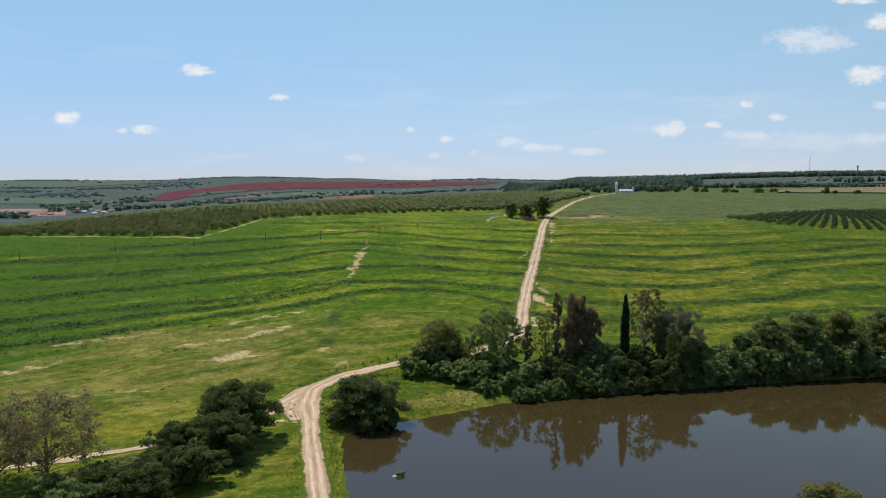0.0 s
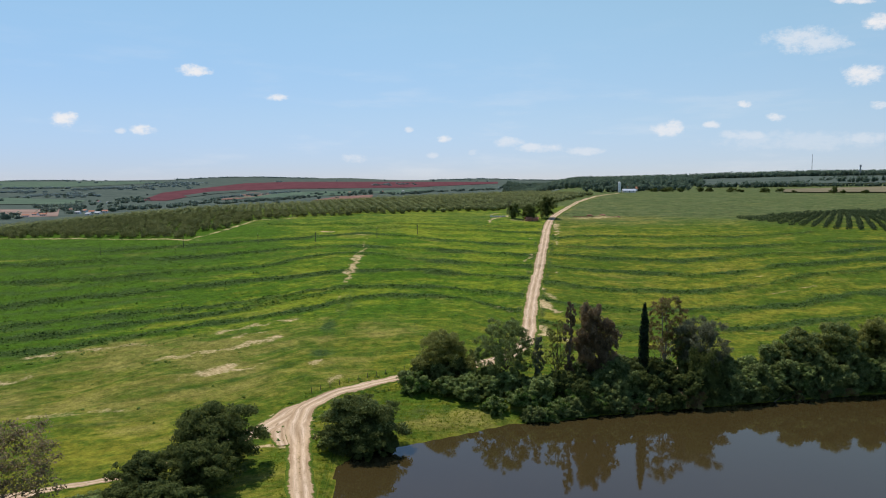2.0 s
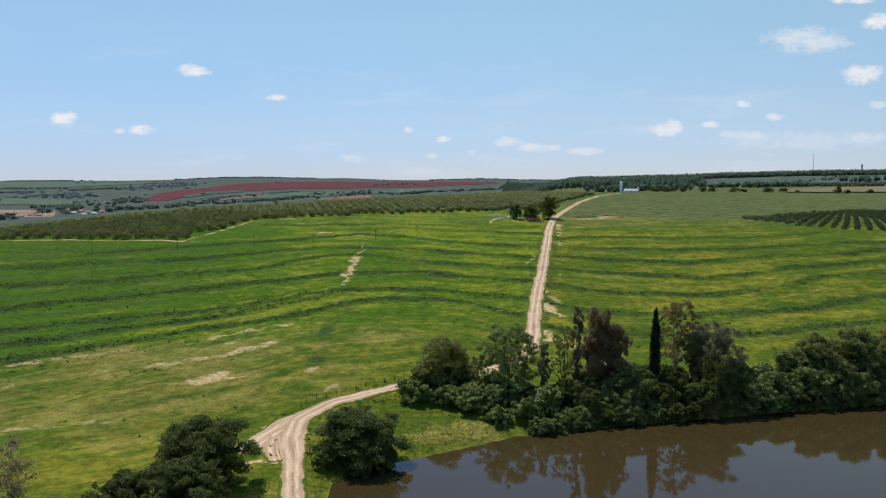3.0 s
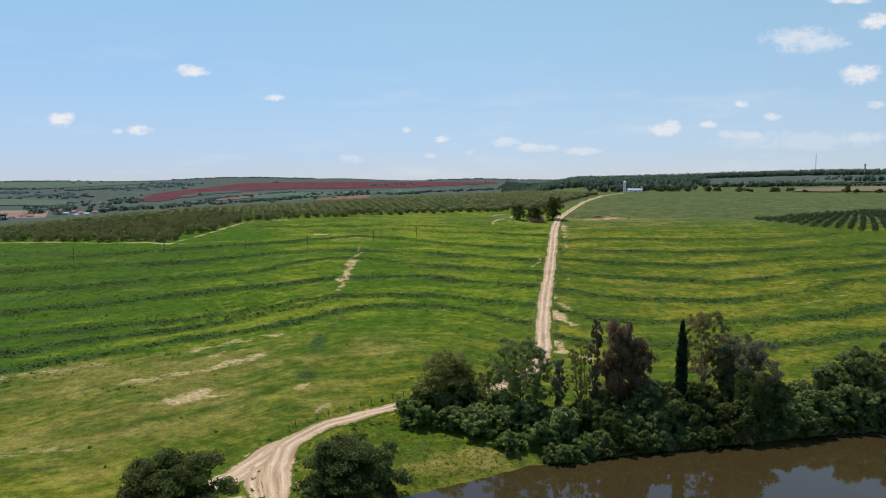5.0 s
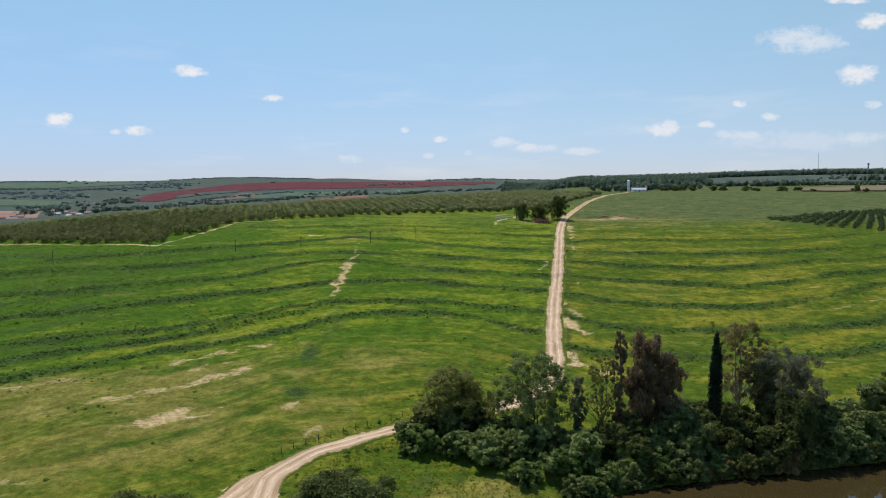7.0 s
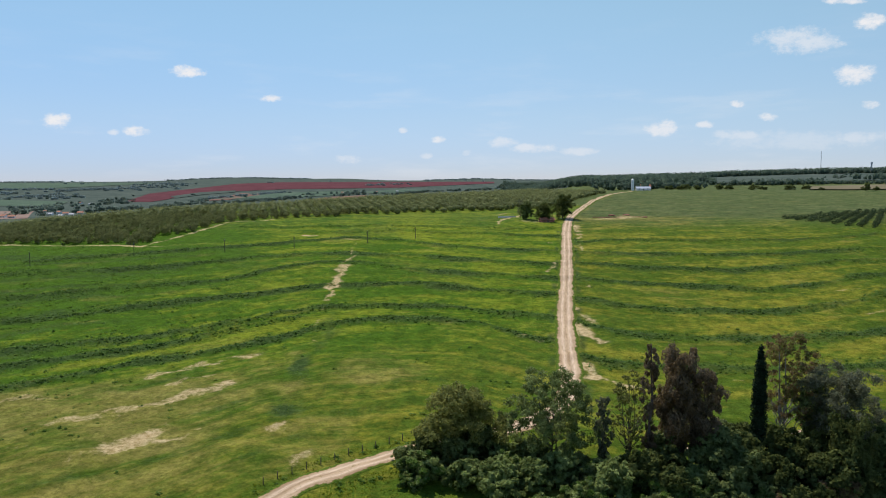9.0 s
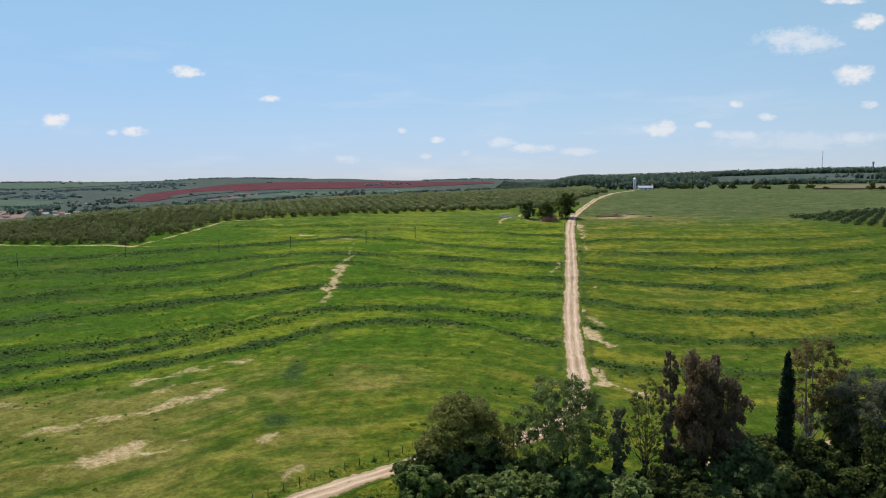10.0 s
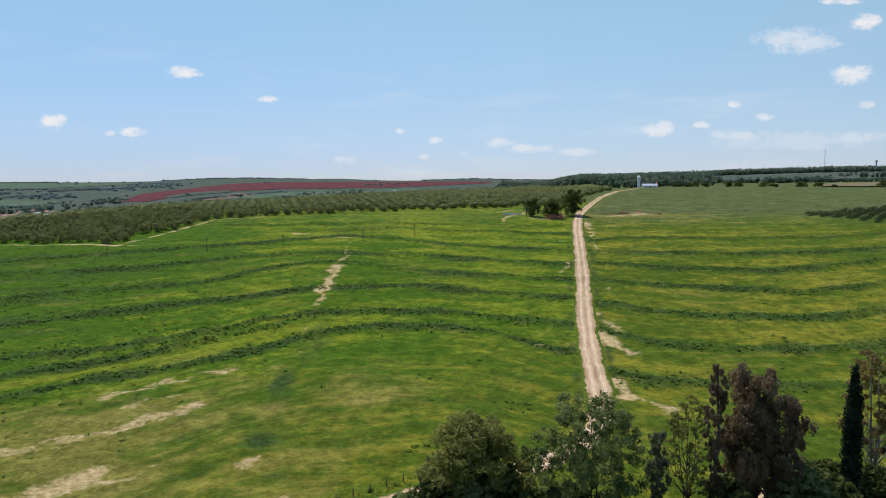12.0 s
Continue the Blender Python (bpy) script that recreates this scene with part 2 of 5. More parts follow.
LEAF_BLACK = foliage("very dark needles", (0.007, 0.017, 0.008), (0.026, 0.043, 0.019), 0.1)
LEAF_BRIGHT = foliage("fresh green leaves", (0.035, 0.080, 0.012), (0.13, 0.20, 0.035))
LEAF_RUST = foliage("rusty shoots", (0.095, 0.070, 0.028), (0.30, 0.205, 0.095), 0.42)
LEAF_ORCHARD = foliage("orchard leaves", (0.064, 0.080, 0.028), (0.300, 0.310, 0.115), 0.36)
LEAF_ROWS = foliage("dark hedge leaves", (0.025, 0.044, 0.017), (0.081, 0.106, 0.044))
# lightened for distance: haze is mixed into the leaf colour
LEAF_WOODS = foliage("haze-lightened woodland", (0.062, 0.094, 0.066), (0.130, 0.172, 0.112), 0.5)
# aerial haze painted into the next two colours, paler and greyer than near leaves
LEAF_HAZY = foliage("haze-tinted distant trees", (0.135, 0.180, 0.170), (0.215, 0.265, 0.245), 0.6)
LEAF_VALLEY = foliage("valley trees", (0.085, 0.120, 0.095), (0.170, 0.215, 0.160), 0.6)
TUFT = foliage("terrace grass blades", (0.070, 0.138, 0.022), (0.175, 0.262, 0.056), 0.6)
TUFT_DRY = foliage("yellow grass blades", (0.07, 0.125, 0.008), (0.19, 0.215, 0.016), 0.55)
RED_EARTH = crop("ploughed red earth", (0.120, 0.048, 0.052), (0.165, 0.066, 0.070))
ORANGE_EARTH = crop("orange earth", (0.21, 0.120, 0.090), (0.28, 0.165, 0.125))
# both crop greens are greyed: distance haze is part of the colour
CANE = crop("haze-greyed cane field", (0.088, 0.130, 0.088), (0.128, 0.172, 0.116))
CANE_DARK = crop("haze-greyed dark crop", (0.075, 0.098, 0.080), (0.115, 0.138, 0.108))
VILLAGE_EARTH = crop("pale pinkish earth", (0.26, 0.175, 0.135), (0.36, 0.26, 0.205))
STUBBLE = crop("tan stubble field", (0.17, 0.145, 0.085), (0.24, 0.205, 0.125))
WHITEWASH = plain("whitewashed wall", (0.78, 0.76, 0.72), 0.8, 0.12)
PALE_METAL = plain("galvanised sheet", (0.62, 0.63, 0.64), 0.45, 0.12, 0.8, 0.3)
ROOF_TILE = plain("orange clay roof tile", (0.40, 0.15, 0.075), 0.8, 0.3, 0.8)
ROOF_GREY = plain("grey fibre cement roof", (0.45, 0.44, 0.42), 0.8, 0.2)
POST_WOOD = plain("weathered post wood", (0.10, 0.08, 0.06), 0.9, 0.3, 4.0)
STEEL = plain("painted steel", (0.30, 0.31, 0.32), 0.5, 0.15, 2.0, 0.6)
GLASS_DARK = plain("dark window", (0.03, 0.035, 0.04), 0.15, 0.1)
PAINT_WHITE = plain("worn white boat paint", (0.5, 0.5, 0.48), 0.5, 0.1)
MUD_BRICK = plain("red brick heap", (0.34, 0.14, 0.09), 0.9, 0.3)

# ---- the lie of the land ----


def _s(a, b, v):
    t = np.clip((v - a) / (b - a), 0, 1)
    return t * t * (3 - 2 * t)


def _curve(v, keys, values):
    """A smooth curve through a few heights."""
    keys, values = np.array(keys, float), np.array(values, float)
    d = np.diff(values) / np.diff(keys)
    m = np.concatenate([[d[0]], np.where(d[1:] * d[:-1] > 0, 2 * d[1:] * d[:-1] / (d[1:] + d[:-1] + 1e-9), 0), [d[-1]]])
    v = np.clip(v, keys[0], keys[-1])
    i = np.clip(np.searchsorted(keys, v) - 1, 0, len(keys) - 2)
    h = keys[i + 1] - keys[i]
    t = (v - keys[i]) / h
    return ((1 + 2 * t) * (1 - t) ** 2 * values[i] + t * (1 - t) ** 2 * h * m[i]
            + t * t * (3 - 2 * t) * values[i + 1] + t * t * (t - 1) * h * m[i + 1])


SHORE = [(-12.5, 82), (-12, 95), (-13.8, 113), (-16.8, 127), (-18.5, 139), (-15.5, 146), (-4.5, 151.5), (6, 157), (17, 163.5), (26, 165),
         (38, 169), (52, 172), (70, 176), (88, 180), (106, 184), (124, 187), (150, 190), (190, 188), (220, 150), (180, 115), (110, 104), (62, 108.5), (46, 103), (40, 95), (33, 86), (25, 76), (15, 68), (4, 65), (-6, 67), (-11, 74)]


def shore_distance(x, y):
    """Metres from the shore, negative on the water."""
    px = np.array([p[0] for p in SHORE], float)
    py = np.array([p[1] for p in SHORE], float)
    best, inside = np.full(np.shape(x), 1e9), np.zeros(np.shape(x), bool)
    for i in range(len(px)):
        ax, ay, bx, by = px[i - 1], py[i - 1], px[i], py[i]
        t = np.clip(((x - ax) * (bx - ax) + (y - ay) * (by - ay)) / ((bx - ax) ** 2 + (by - ay) ** 2), 0, 1)
        best = np.minimum(best, np.hypot(x - ax - t * (bx - ax), y - ay - t * (by - ay)))
        cross = (ay > y) != (by > y)
        inside ^= cross & (x < (bx - ax) * (y - ay) / (by - ay + 1e-12) + ax)
    return np.where(inside, -best, best)


def hill(x, y):
    """The lie of the land without pond or terraces."""
    x, y = np.asarray(x, float), np.asarray(y, float)
    near = _curve(y, [100, 165, 190, 220, 250, 290, 340, 375, 430, 470, 590, 780, 1100],
                  [1.0, 1.6, 3.9, 6.5, 8.8, 13.3, 19.6, 23.6, 29.0, 31.6, 38.0, 42.0, 45.0])
    u = x / np.maximum(y, 60.0)
    crest = np.interp(x, [-400, -270, -184, -109, -56, 0, 49, 150, 300], [400, 430, 475, 520, 560, 600, 640, 710, 780])
    near = near - 6.5 * _s(-150, -300, x) * _s(360, 430, y)
    # valley with the village beyond the orchard's crest
    valley = _curve(y, [500, 1000, 1500, 1800, 2300, 3000, 3600, 4900], [6, 8, 2, 4, 26, 47, 50, 54])
    valley = valley + _s(3000, 4300, y) * (20 * np.exp(-((u + 0.27) / 0.10) ** 2) + 12 * np.exp(-((u + 0.13) / 0.05) ** 2) + 8 * np.exp(-((u - 0.06) / 0.05) ** 2))
    drop = _s(0, 330, y - crest)
    top = _curve(crest, [340, 375, 430, 470, 590, 780], [19.6, 23.6, 29.0, 31.6, 38.0, 43.0]) - 6.5 * _s(-150, -300, x) * _s(360, 430, crest)
    left = np.where(y > crest, top * (1 - drop) + valley * drop, near)
    right = _curve(y, [100, 165, 190, 220, 250, 290, 340, 375, 430, 470, 590, 780, 1000, 1250, 1600, 2000, 3000, 4900],
                   [1.0, 1.6, 3.9, 6.5, 8.8, 13.3, 19.6, 23.6, 29.0, 31.6, 38.0, 42.0, 44.0, 46, 49, 49, 50, 52])
    right = right + _s(0.15, 0.6, u) * _s(900, 1600, y) * 15
    w = _s(0.06, 0.2, u)
    return left * (1 - w) + right * w


def ground_height(x, y):
    d = shore_distance(x, y)
    z = hill(x, y)
    return np.where(d > 0, z * _s(-1, 9, d) ** 0.6 * 0.999 + 0.02, -1.4 * _s(0, 6, -d) - 0.02)


def part(name, data, mat, parent=None, label=""):
    """Links a bmesh or a mesh as one object, under a thing if given."""
    if isinstance(data, bmesh.types.BMesh):
        mesh = bpy.data.meshes.new(name)
        data.to_mesh(mesh)
        data.free()
    else:
        mesh = data
    if mat is not None and not mesh.materials:
        mesh.materials.append(mat)
    ob = new(name, mesh)
    ob.parent = parent
    return tagged(ob, label)


def thing(name, x, y, z, label, category, group="", turn=0.0):
    ob = new(name)
    ob.empty_display_size = 0.3
    ob.matrix_world = pose(x, y, z, 0, 0, turn)
    return tagged(ob, label, category, group)


def mesh_from(name, verts, faces, smooth=False):
    """A mesh from numpy arrays; faces all of one size."""
    verts, faces = np.asarray(verts, np.float32), np.asarray(faces, np.int32)
    mesh = bpy.data.meshes.new(name)
    mesh.vertices.add(len(verts))
    mesh.vertices.foreach_set("co", verts.ravel())
    mesh.loops.add(faces.size)
    mesh.loops.foreach_set("vertex_index", faces.ravel())
    mesh.polygons.add(len(faces))
    mesh.polygons.foreach_set("loop_start", np.arange(len(faces), dtype=np.int32) * faces.shape[1])
    if smooth:
        mesh.polygons.foreach_set("use_smooth", np.ones(len(faces), bool))
    mesh.update(calc_edges=True)
    return mesh


def put_attribute(mesh, name, values):
    a = mesh.attributes.new(name, "FLOAT", "POINT")
    a.data.foreach_set("value", np.asarray(values, np.float32).ravel())


def wave(x, y, scale, seed):
    """Cheap smooth noise, about -1 to 1."""
    g = np.random.default_rng(seed)
    out = np.zeros(np.shape(x))
    for _ in range(7):
        a, f, p = g.uniform(0, 6.283), g.uniform(0.5, 1.7) / scale, g.uniform(0, 6.283)
        out = out + np.sin((x * np.cos(a) + y * np.sin(a)) * f * 6.283 + p)
    return out / 3.2


# terrace banks that follow the contours, west and east of the road
TERRACES_WEST = [
    [(-200, 178), (-150, 193), (-106, 211.5), (-96, 218), (-85, 225), (-74, 235.5), (-61, 241.5), (-47, 252), (-32, 265), (-23, 269), (-5, 269.7), (4, 268), (12.7, 262.4), (21, 255), (30, 249.5)],
    [(-200, 198), (-150, 210), (-114, 224), (-104, 233), (-91, 239), (-78, 245), (-65, 256), (-50, 267.5), (-42, 272)],
    [(-220, 204), (-160, 223), (-122, 238), (-110.5, 245), (-96, 249.6), (-81, 254.6), (-67, 264.5), (-53, 272.5), (-43, 278), (-30, 283.4), (-5, 284), (4, 282.6), (14, 278), (33, 271)],
    [(-230, 236), (-170, 252), (-138, 263.6), (-124, 271), (-108, 275.5), (-93, 285), (-75, 291), (-57, 299), (-47, 304), (-33, 308), (-16, 308.5), (5, 304), (15, 299.3), (38, 295)],
    [(-240, 272), (-190, 284), (-155, 291.7), (-128, 297.6), (-111, 305.6), (-91, 309.5), (-72, 319.5), (-53, 336.7), (-45, 343), (-30, 338.5), (-18, 332), (5, 322.6), (27, 317.4), (43, 314.5)],
    [(-240, 306), (-200, 314), (-152, 324), (-111, 334), (-68, 350), (-54, 356.6), (-39, 357), (-19, 352.4), (-4, 349), (10, 342), (46, 333)],
    [(-160, 343), (-92, 367), (-58, 381.5), (-38, 389), (-21, 382), (-4.5, 373.3), (6, 367), (19, 365), (50, 356)],
    [(-62, 401), (-39, 404.3), (-22, 407.8), (-8, 402.3), (21, 397.5), (56, 390)],
    [(-98, 419), (-53, 422), (-23, 420.6), (7, 416), (58, 412)]]
TERRACES_EAST = [
    [(32, 238), (41.6, 232.2), (60, 228), (72, 227.4), (93, 227.5), (102, 230.6), (112, 233.5), (126, 239), (160, 243), (240, 235)],
    [(37, 267), (42.3, 259.6), (55, 254.2), (71, 250.8), (88, 251), (106, 253.4), (116, 256), (126, 258), (142, 265.4), (160, 273), (180, 272), (260, 262)],
    [(40, 292), (48, 288), (53, 283), (61, 279), (79, 274.7), (98, 275), (108, 276.4), (120, 281.5), (128, 283.2), (138, 289.6), (147, 295), (157, 301), (172, 304), (205, 311), (290, 300)],
    [(45, 315), (54, 311.5), (73, 308), (89, 303.3), (108, 299.5), (117, 301.5), (127, 304.2), (137, 308), (148, 316), (160, 318), (176, 321), (215, 330), (300, 320)],
    [(49, 336), (63, 332.7), (85, 327.8), (96, 325.7), (119, 326), (132, 330.4), (146, 334.9), (172, 339), (189, 341.5), (215, 350), (300, 338)],
    [(53, 357), (68, 353), (92, 351), (104, 348.2), (129, 349.6), (141, 350.6), (157, 356), (184, 360), (204, 364), (280, 360)],
    [(60, 377), (87, 380), (114, 378.6), (141, 379.6), (169, 381), (203, 393)]]
ROAD_MAIN = [(-30, -60), (-22, 20), (-18, 60), (-17, 88), (-17.2, 104), (-19.8, 118), (-22.8, 130), (-25.4, 142), (-27, 150), (-29.2, 160), (-29.6, 167.5), (-26, 174.5), (-18.5, 181),
             (-10.5, 186), (-3, 189.5), (6, 193), (14, 198), (21, 204.5), (26, 214), (28.5, 226), (31.2, 244), (36, 273), (43.5, 312), (47.3, 332),
             (54.5, 371), (59.7, 400), (71.5, 452), (81.5, 482), (100, 536), (145, 648), (175, 700)]
TRACK_WEST = [(-28.5, 172), (-31.5, 167), (-34, 161), (-36.6, 155.5), (-42, 147.5), (-50, 137.5), (-57.4, 131), (-65.8, 127.4), (-75.3, 123.4), (-92, 117), (-120, 110)]
TRACK_BANK = [(41, 187.5), (46, 188.5), (56, 191), (72, 197), (80, 203)]


def smooth_line(points, step=1.5):
    p = np.array(points, float)
    s = np.concatenate([[0], np.cumsum(np.hypot(*np.diff(p, axis=0).T))])
    v = np.arange(0, s[-1], step)
    return np.stack([_curve(v, s, p[:, 0]), _curve(v, s, p[:, 1])], 1)


def line_distance(x, y, points):
    """Distance from a line of points, with the side (+ is up-slope or to its left)."""
    best, side = np.full(np.shape(x), 1e9), np.zeros(np.shape(x))
    p = np.array(points, float)
    for a, b in zip(p[:-1], p[1:]):
        d = b - a
        t = np.clip(((x - a[0]) * d[0] + (y - a[1]) * d[1]) / (d @ d), 0, 1)
        r = np.hypot(x - a[0] - t * d[0], y - a[1] - t * d[1])
        c = np.sign(d[0] * (y - a[1]) - d[1] * (x - a[0]))
        side = np.where(r < best, c, side)
        best = np.minimum(best, r)
    return best, side


def terraces(x, y):
    """Bank height, how lush the grass grows on it and how it yellows behind, from the terrace lines."""
    rise, lush, pale = np.zeros(np.shape(x)), np.zeros(np.shape(x)), np.zeros(np.shape(x))
    lumps = wave(x, y, 3.1, 310) * wave(x, y, 4.3, 312)
    for j, line in enumerate(TERRACES_WEST + TERRACES_EAST):
        a = np.array(line, float)
        c = _curve(x, a[:, 0], a[:, 1]) + 0.8 * wave(x, y, 22, 5 + j)
        on = _s(a[0, 0] - 6, a[0, 0] + 1, x) * (1 - _s(a[-1, 0] - 1, a[-1, 0] + 5, x))
        d = y - c
        wide = 4.0 + 1.3 * wave(x, y, 26, 40 + j) + 0.6 * wave(x, y, 7, 240 + j) + 1.8 * _s(-70, -130, x)
        rise = rise + on * ((0.6 + 0.28 * lumps) * np.exp(-(d / 2.0) ** 2) - 0.15 * np.exp(-((d - 4.0) / 2.0) ** 2))
        strength = 0.92 + 0.34 * wave(x, y, 40, 60 + j)
        pale = np.maximum(pale, on * np.clip(0.6 + 0.6 * wave(x, y, 70, 160 + j), 0, 1) * np.maximum(np.exp(-((d - 9.0) / 5.0) ** 2), 0.25 * np.exp(-((d + 8.0) / 3.0) ** 2)))
        lush = np.maximum(lush, on * np.clip(strength, 0.5, 1) * np.exp(-(d / np.maximum(wide, 1.2)) ** 2))
    return rise, lush, pale


def lanes(x, y, lines):
    """Which terrace one stands on, counted up the slope, with the part of the way to the next."""
    cs = [_curve(x, [p[0] for p in line], [p[1] for p in line]) for line in lines]
    out = np.minimum(0, (y - cs[0]) / 26.0)
    for c, d in zip(cs[:-1], cs[1:]):
        out = out + np.clip((y - c) / np.maximum(d - c, 6.0), 0, 1)
    return out + np.maximum(0, (y - cs[-1]) / 26.0)


def land(x, y):
    """Ground height with terraces and small unevenness."""
    x, y = np.asarray(x, float), np.asarray(y, float)
    rise = terraces(x, y)[0]
    d = shore_distance(x, y)
    rough = 0.16 * wave(x, y, 11, 71) + 0.3 * wave(x, y, 47, 72)
    return ground_height(x, y) + np.where(d > 4, _s(4, 14, d), 0) * (rise + rough * (1 - _s(500, 900, y)))


def spot(x, y, cx, cy, rx, ry, turn=0.0):
    c, s = math.cos(radians(turn)), math.sin(radians(turn))
    u, v = (x - cx) * c + (y - cy) * s, (y - cy) * c - (x - cx) * s
    return np.exp(-((u / rx) ** 2 + (v / ry) ** 2))


def build_ground():
    ys = np.concatenate([np.arange(-420, 60, 12.0), np.arange(60, 110, 3.0), np.arange(110, 300, 0.95), np.arange(300, 470, 1.4), np.arange(470, 800, 4.0), 800 * 1.021 ** np.arange(0, 88)])
    cols = np.linspace(-1, 1, 521)
    wide = np.maximum(310, 0.78 * ys + 60)
    x, y = cols[None, :] * wide[:, None], np.repeat(ys[:, None], len(cols), 1)
    z = land(x, y)
    _, lush, pale = terraces(x, y)
    d = shore_distance(x, y)
    west = 1 - _s(-2, 4, x - np.interp(y, [p[1] for p in ROAD_MAIN[12:]], [p[0] for p in ROAD_MAIN[12:]]))
    lush = lush * (1 - 0.55 * _s(350, 420, y)) * (0.85 + 0.3 * wave(x, y, 60, 9))
    # lush hollow that runs down the west field, and damp ground by the pond
    hollow, _ = line_distance(x, y, [(-33, 288), (-31, 255), (-33, 235), (-32, 214), (-27, 200)])
    lush = np.maximum(lush, 0.46 * np.exp(-(hollow / (2.6 + 1.4 * wave(x, y, 9, 320))) ** 2) * _s(-0.9, 0.3, wave(x, y, 24, 11)) * west)
    lush = np.maximum(lush, 1.0 * spot(x, y, -34.4, 233, 2.3, 8, -2) + 0.85 * spot(x, y, -32.3, 206.5, 3.2, 4.2) + 0.45 * spot(x, y, -27.6, 194.5, 4, 1.6, 20) + 0.4 * spot(x, y, -34, 187, 4, 1.5, 20) + 0.4 * spot(x, y, -64, 190.5, 7, 1.6, 25))
    lush = np.maximum(lush, 0.25 * _s(9, 3, d) * (d > 0))
    lush = np.maximum(lush, 0.5 * spot(x, y, 2, 166, 26, 12, 20) * _s(-0.4, 0.7, wave(x, y, 9, 330)))
    lush = np.maximum(lush, 0.3 * _s(270, 330, y) * west * _s(0.0, 0.9, wave(x, y, 90, 15)))
    for cx, cy, rx, ry, turn, f in [(-66, 222, 20, 2.2, 30, 0.42), (-44, 210, 12, 2.2, 32, 0.45), (-78, 196, 16, 2.0, 22, 0.4), (-48, 187, 9, 1.8, 24, 0.45), (-92, 186, 16, 2.2, 18, 0.4), (-62, 178, 16, 2.2, 20, 0.4), (-44, 226, 9, 1.6, 34, 0.4),
                                    (-100, 170, 16, 2.5, 14, 0.4), (-75, 158, 18, 2.2, 14, 0.4), (-40, 196, 7, 1.6, 26, 0.4), (-20, 205, 9, 2.5, 20, 0.35), (-5, 222, 12, 2.5, 10, 0.35), (8, 236, 10, 2.2, -5, 0.3), (-14, 246, 12, 2.0, 10, 0.3), (-24, 218, 5, 2, 20, 0.35)]:
        lush = np.maximum(lush, f * spot(x + 2.0 * wave(x, y, 13, 301), y + 1.5 * wave(x, y, 11, 302), cx, cy, rx, ry, turn))
    dry = 0.58 * spot(x, y, -60, 214, 36, 15, 28) + 0.42 * spot(x, y, -70, 192, 64, 34, 18) + 0.55 * spot(x, y, -97, 209, 26, 5, 22) + 0.75 * spot(x, y, -55, 191, 11, 5, 25) + 0.5 * spot(x, y, -75, 172, 35, 8, 14)
    dry = dry + 0.4 * spot(x, y, 110, 416, 60, 10, 0) + 0.75 * spot(x, y, 108, 446, 42, 15, 0) + 0.35 * spot(x, y, 60, 462, 26, 14, 0) + 0.3 * _s(0.1, 1.0, wave(x, y, 33, 21)) * (y < 400)
    dry = dry + 1.15 * spot(x, y, 4, 162, 20, 6, 22) + 0.5 * spot(x, y, -33, 128, 9, 18, -8)
    dry = 1.08 * dry * (1 - np.clip(lush, 0, 1))
    # bare streaks worn into the grass: from, to, half width, strength
    soil, wx, wy = 0 * x, x + 1.1 * wave(x, y, 8, 201), y + 0.8 * wave(x, y, 6, 202)
    for x0, y0, x1, y1, r, f in [(-66, 226, -47, 241, 1.7, 0.72), (-61, 221, -52, 227, 1.1, 0.66), (-76, 201, -57, 212.5, 2.4, 0.68), (-58, 212, -47.5, 221.5, 2.4, 0.85), (-60, 190.5, -53.5, 197, 3.2, 0.95), (-52, 192.8, -45, 198, 0.8, 0.75), (-64, 186, -58, 189, 1.6, 0.5),
                                 (-112, 203, -85, 214.5, 1.9, 0.66), (-120, 178, -104, 186, 2.6, 0.7), (-88, 163, -70, 168, 2.2, 0.68), (-80, 190, -68, 193, 1.5, 0.4), (-37.5, 380, -35.5, 352, 0.9, 0.5), (-35.5, 352, -36.5, 338, 1.3, 0.7), (-37, 338, -36.3, 318, 2.2, 0.85), (-36.6, 318, -36.4, 290, 1.6, 1.0),
                                 (-36, 290, -34.5, 250, 1.3, 0.42), (-31.5, 201, -31.5, 197, 1.5, 0.7), (-25, 187, -25.5, 184, 1.8, 0.6), (-43, 385, -37, 384, 1.6, 0.6), (-62, 396, -59, 395, 2.0, 1.9), (70, 420, 59.5, 366, 1.5, 0.5),
                                 (-36.5, 155.5, -32, 166, 2.6, 1.7), (-35, 147.5, -28, 147, 0.9, 1.5), (-32, 166, -28, 172.5, 2.4, 1.2), (-27.5, 152, -30, 163, 2.4, 1.7),
                                 (125, 273, 147, 282, 0.8, 0.6), (126, 295, 139, 298.5, 0.7, 0.5), (96, 222.5, 107, 225, 0.8, 0.55), (58, 220, 72, 220, 0.8, 0.5), (38.5, 323.5, 43, 332, 1.0, 0.9), (45, 372, 48, 377, 1.2, 0.8), (20.5, 254.5, 27, 254.5, 1.0, 0.8), (67.5, 422, 63, 380, 1.3, 0.75), (63, 380, 58.5, 360, 1.1, 0.65),
                                 (36.5, 262, 41.5, 248.5, 2.0, 1.0), (32.5, 232, 34.2, 222, 1.9, 1.0), (34.2, 222, 39.5, 218, 1.7, 0.95), (29.5, 424, 32, 440, 1.0, 0.9), (32, 440, 48, 466, 1.2, 1.0), (38, 283, 39, 278, 1.6, 0.8)]:
        soil = np.maximum(soil, f * np.exp(-(line_distance(wx, wy, [(x0, y0), (x1, y1)])[0] / (r * (1 + 0.4 * wave(x, y, 7, 203)))) ** 2))
    dry = np.maximum(dry, 0.9 * soil)
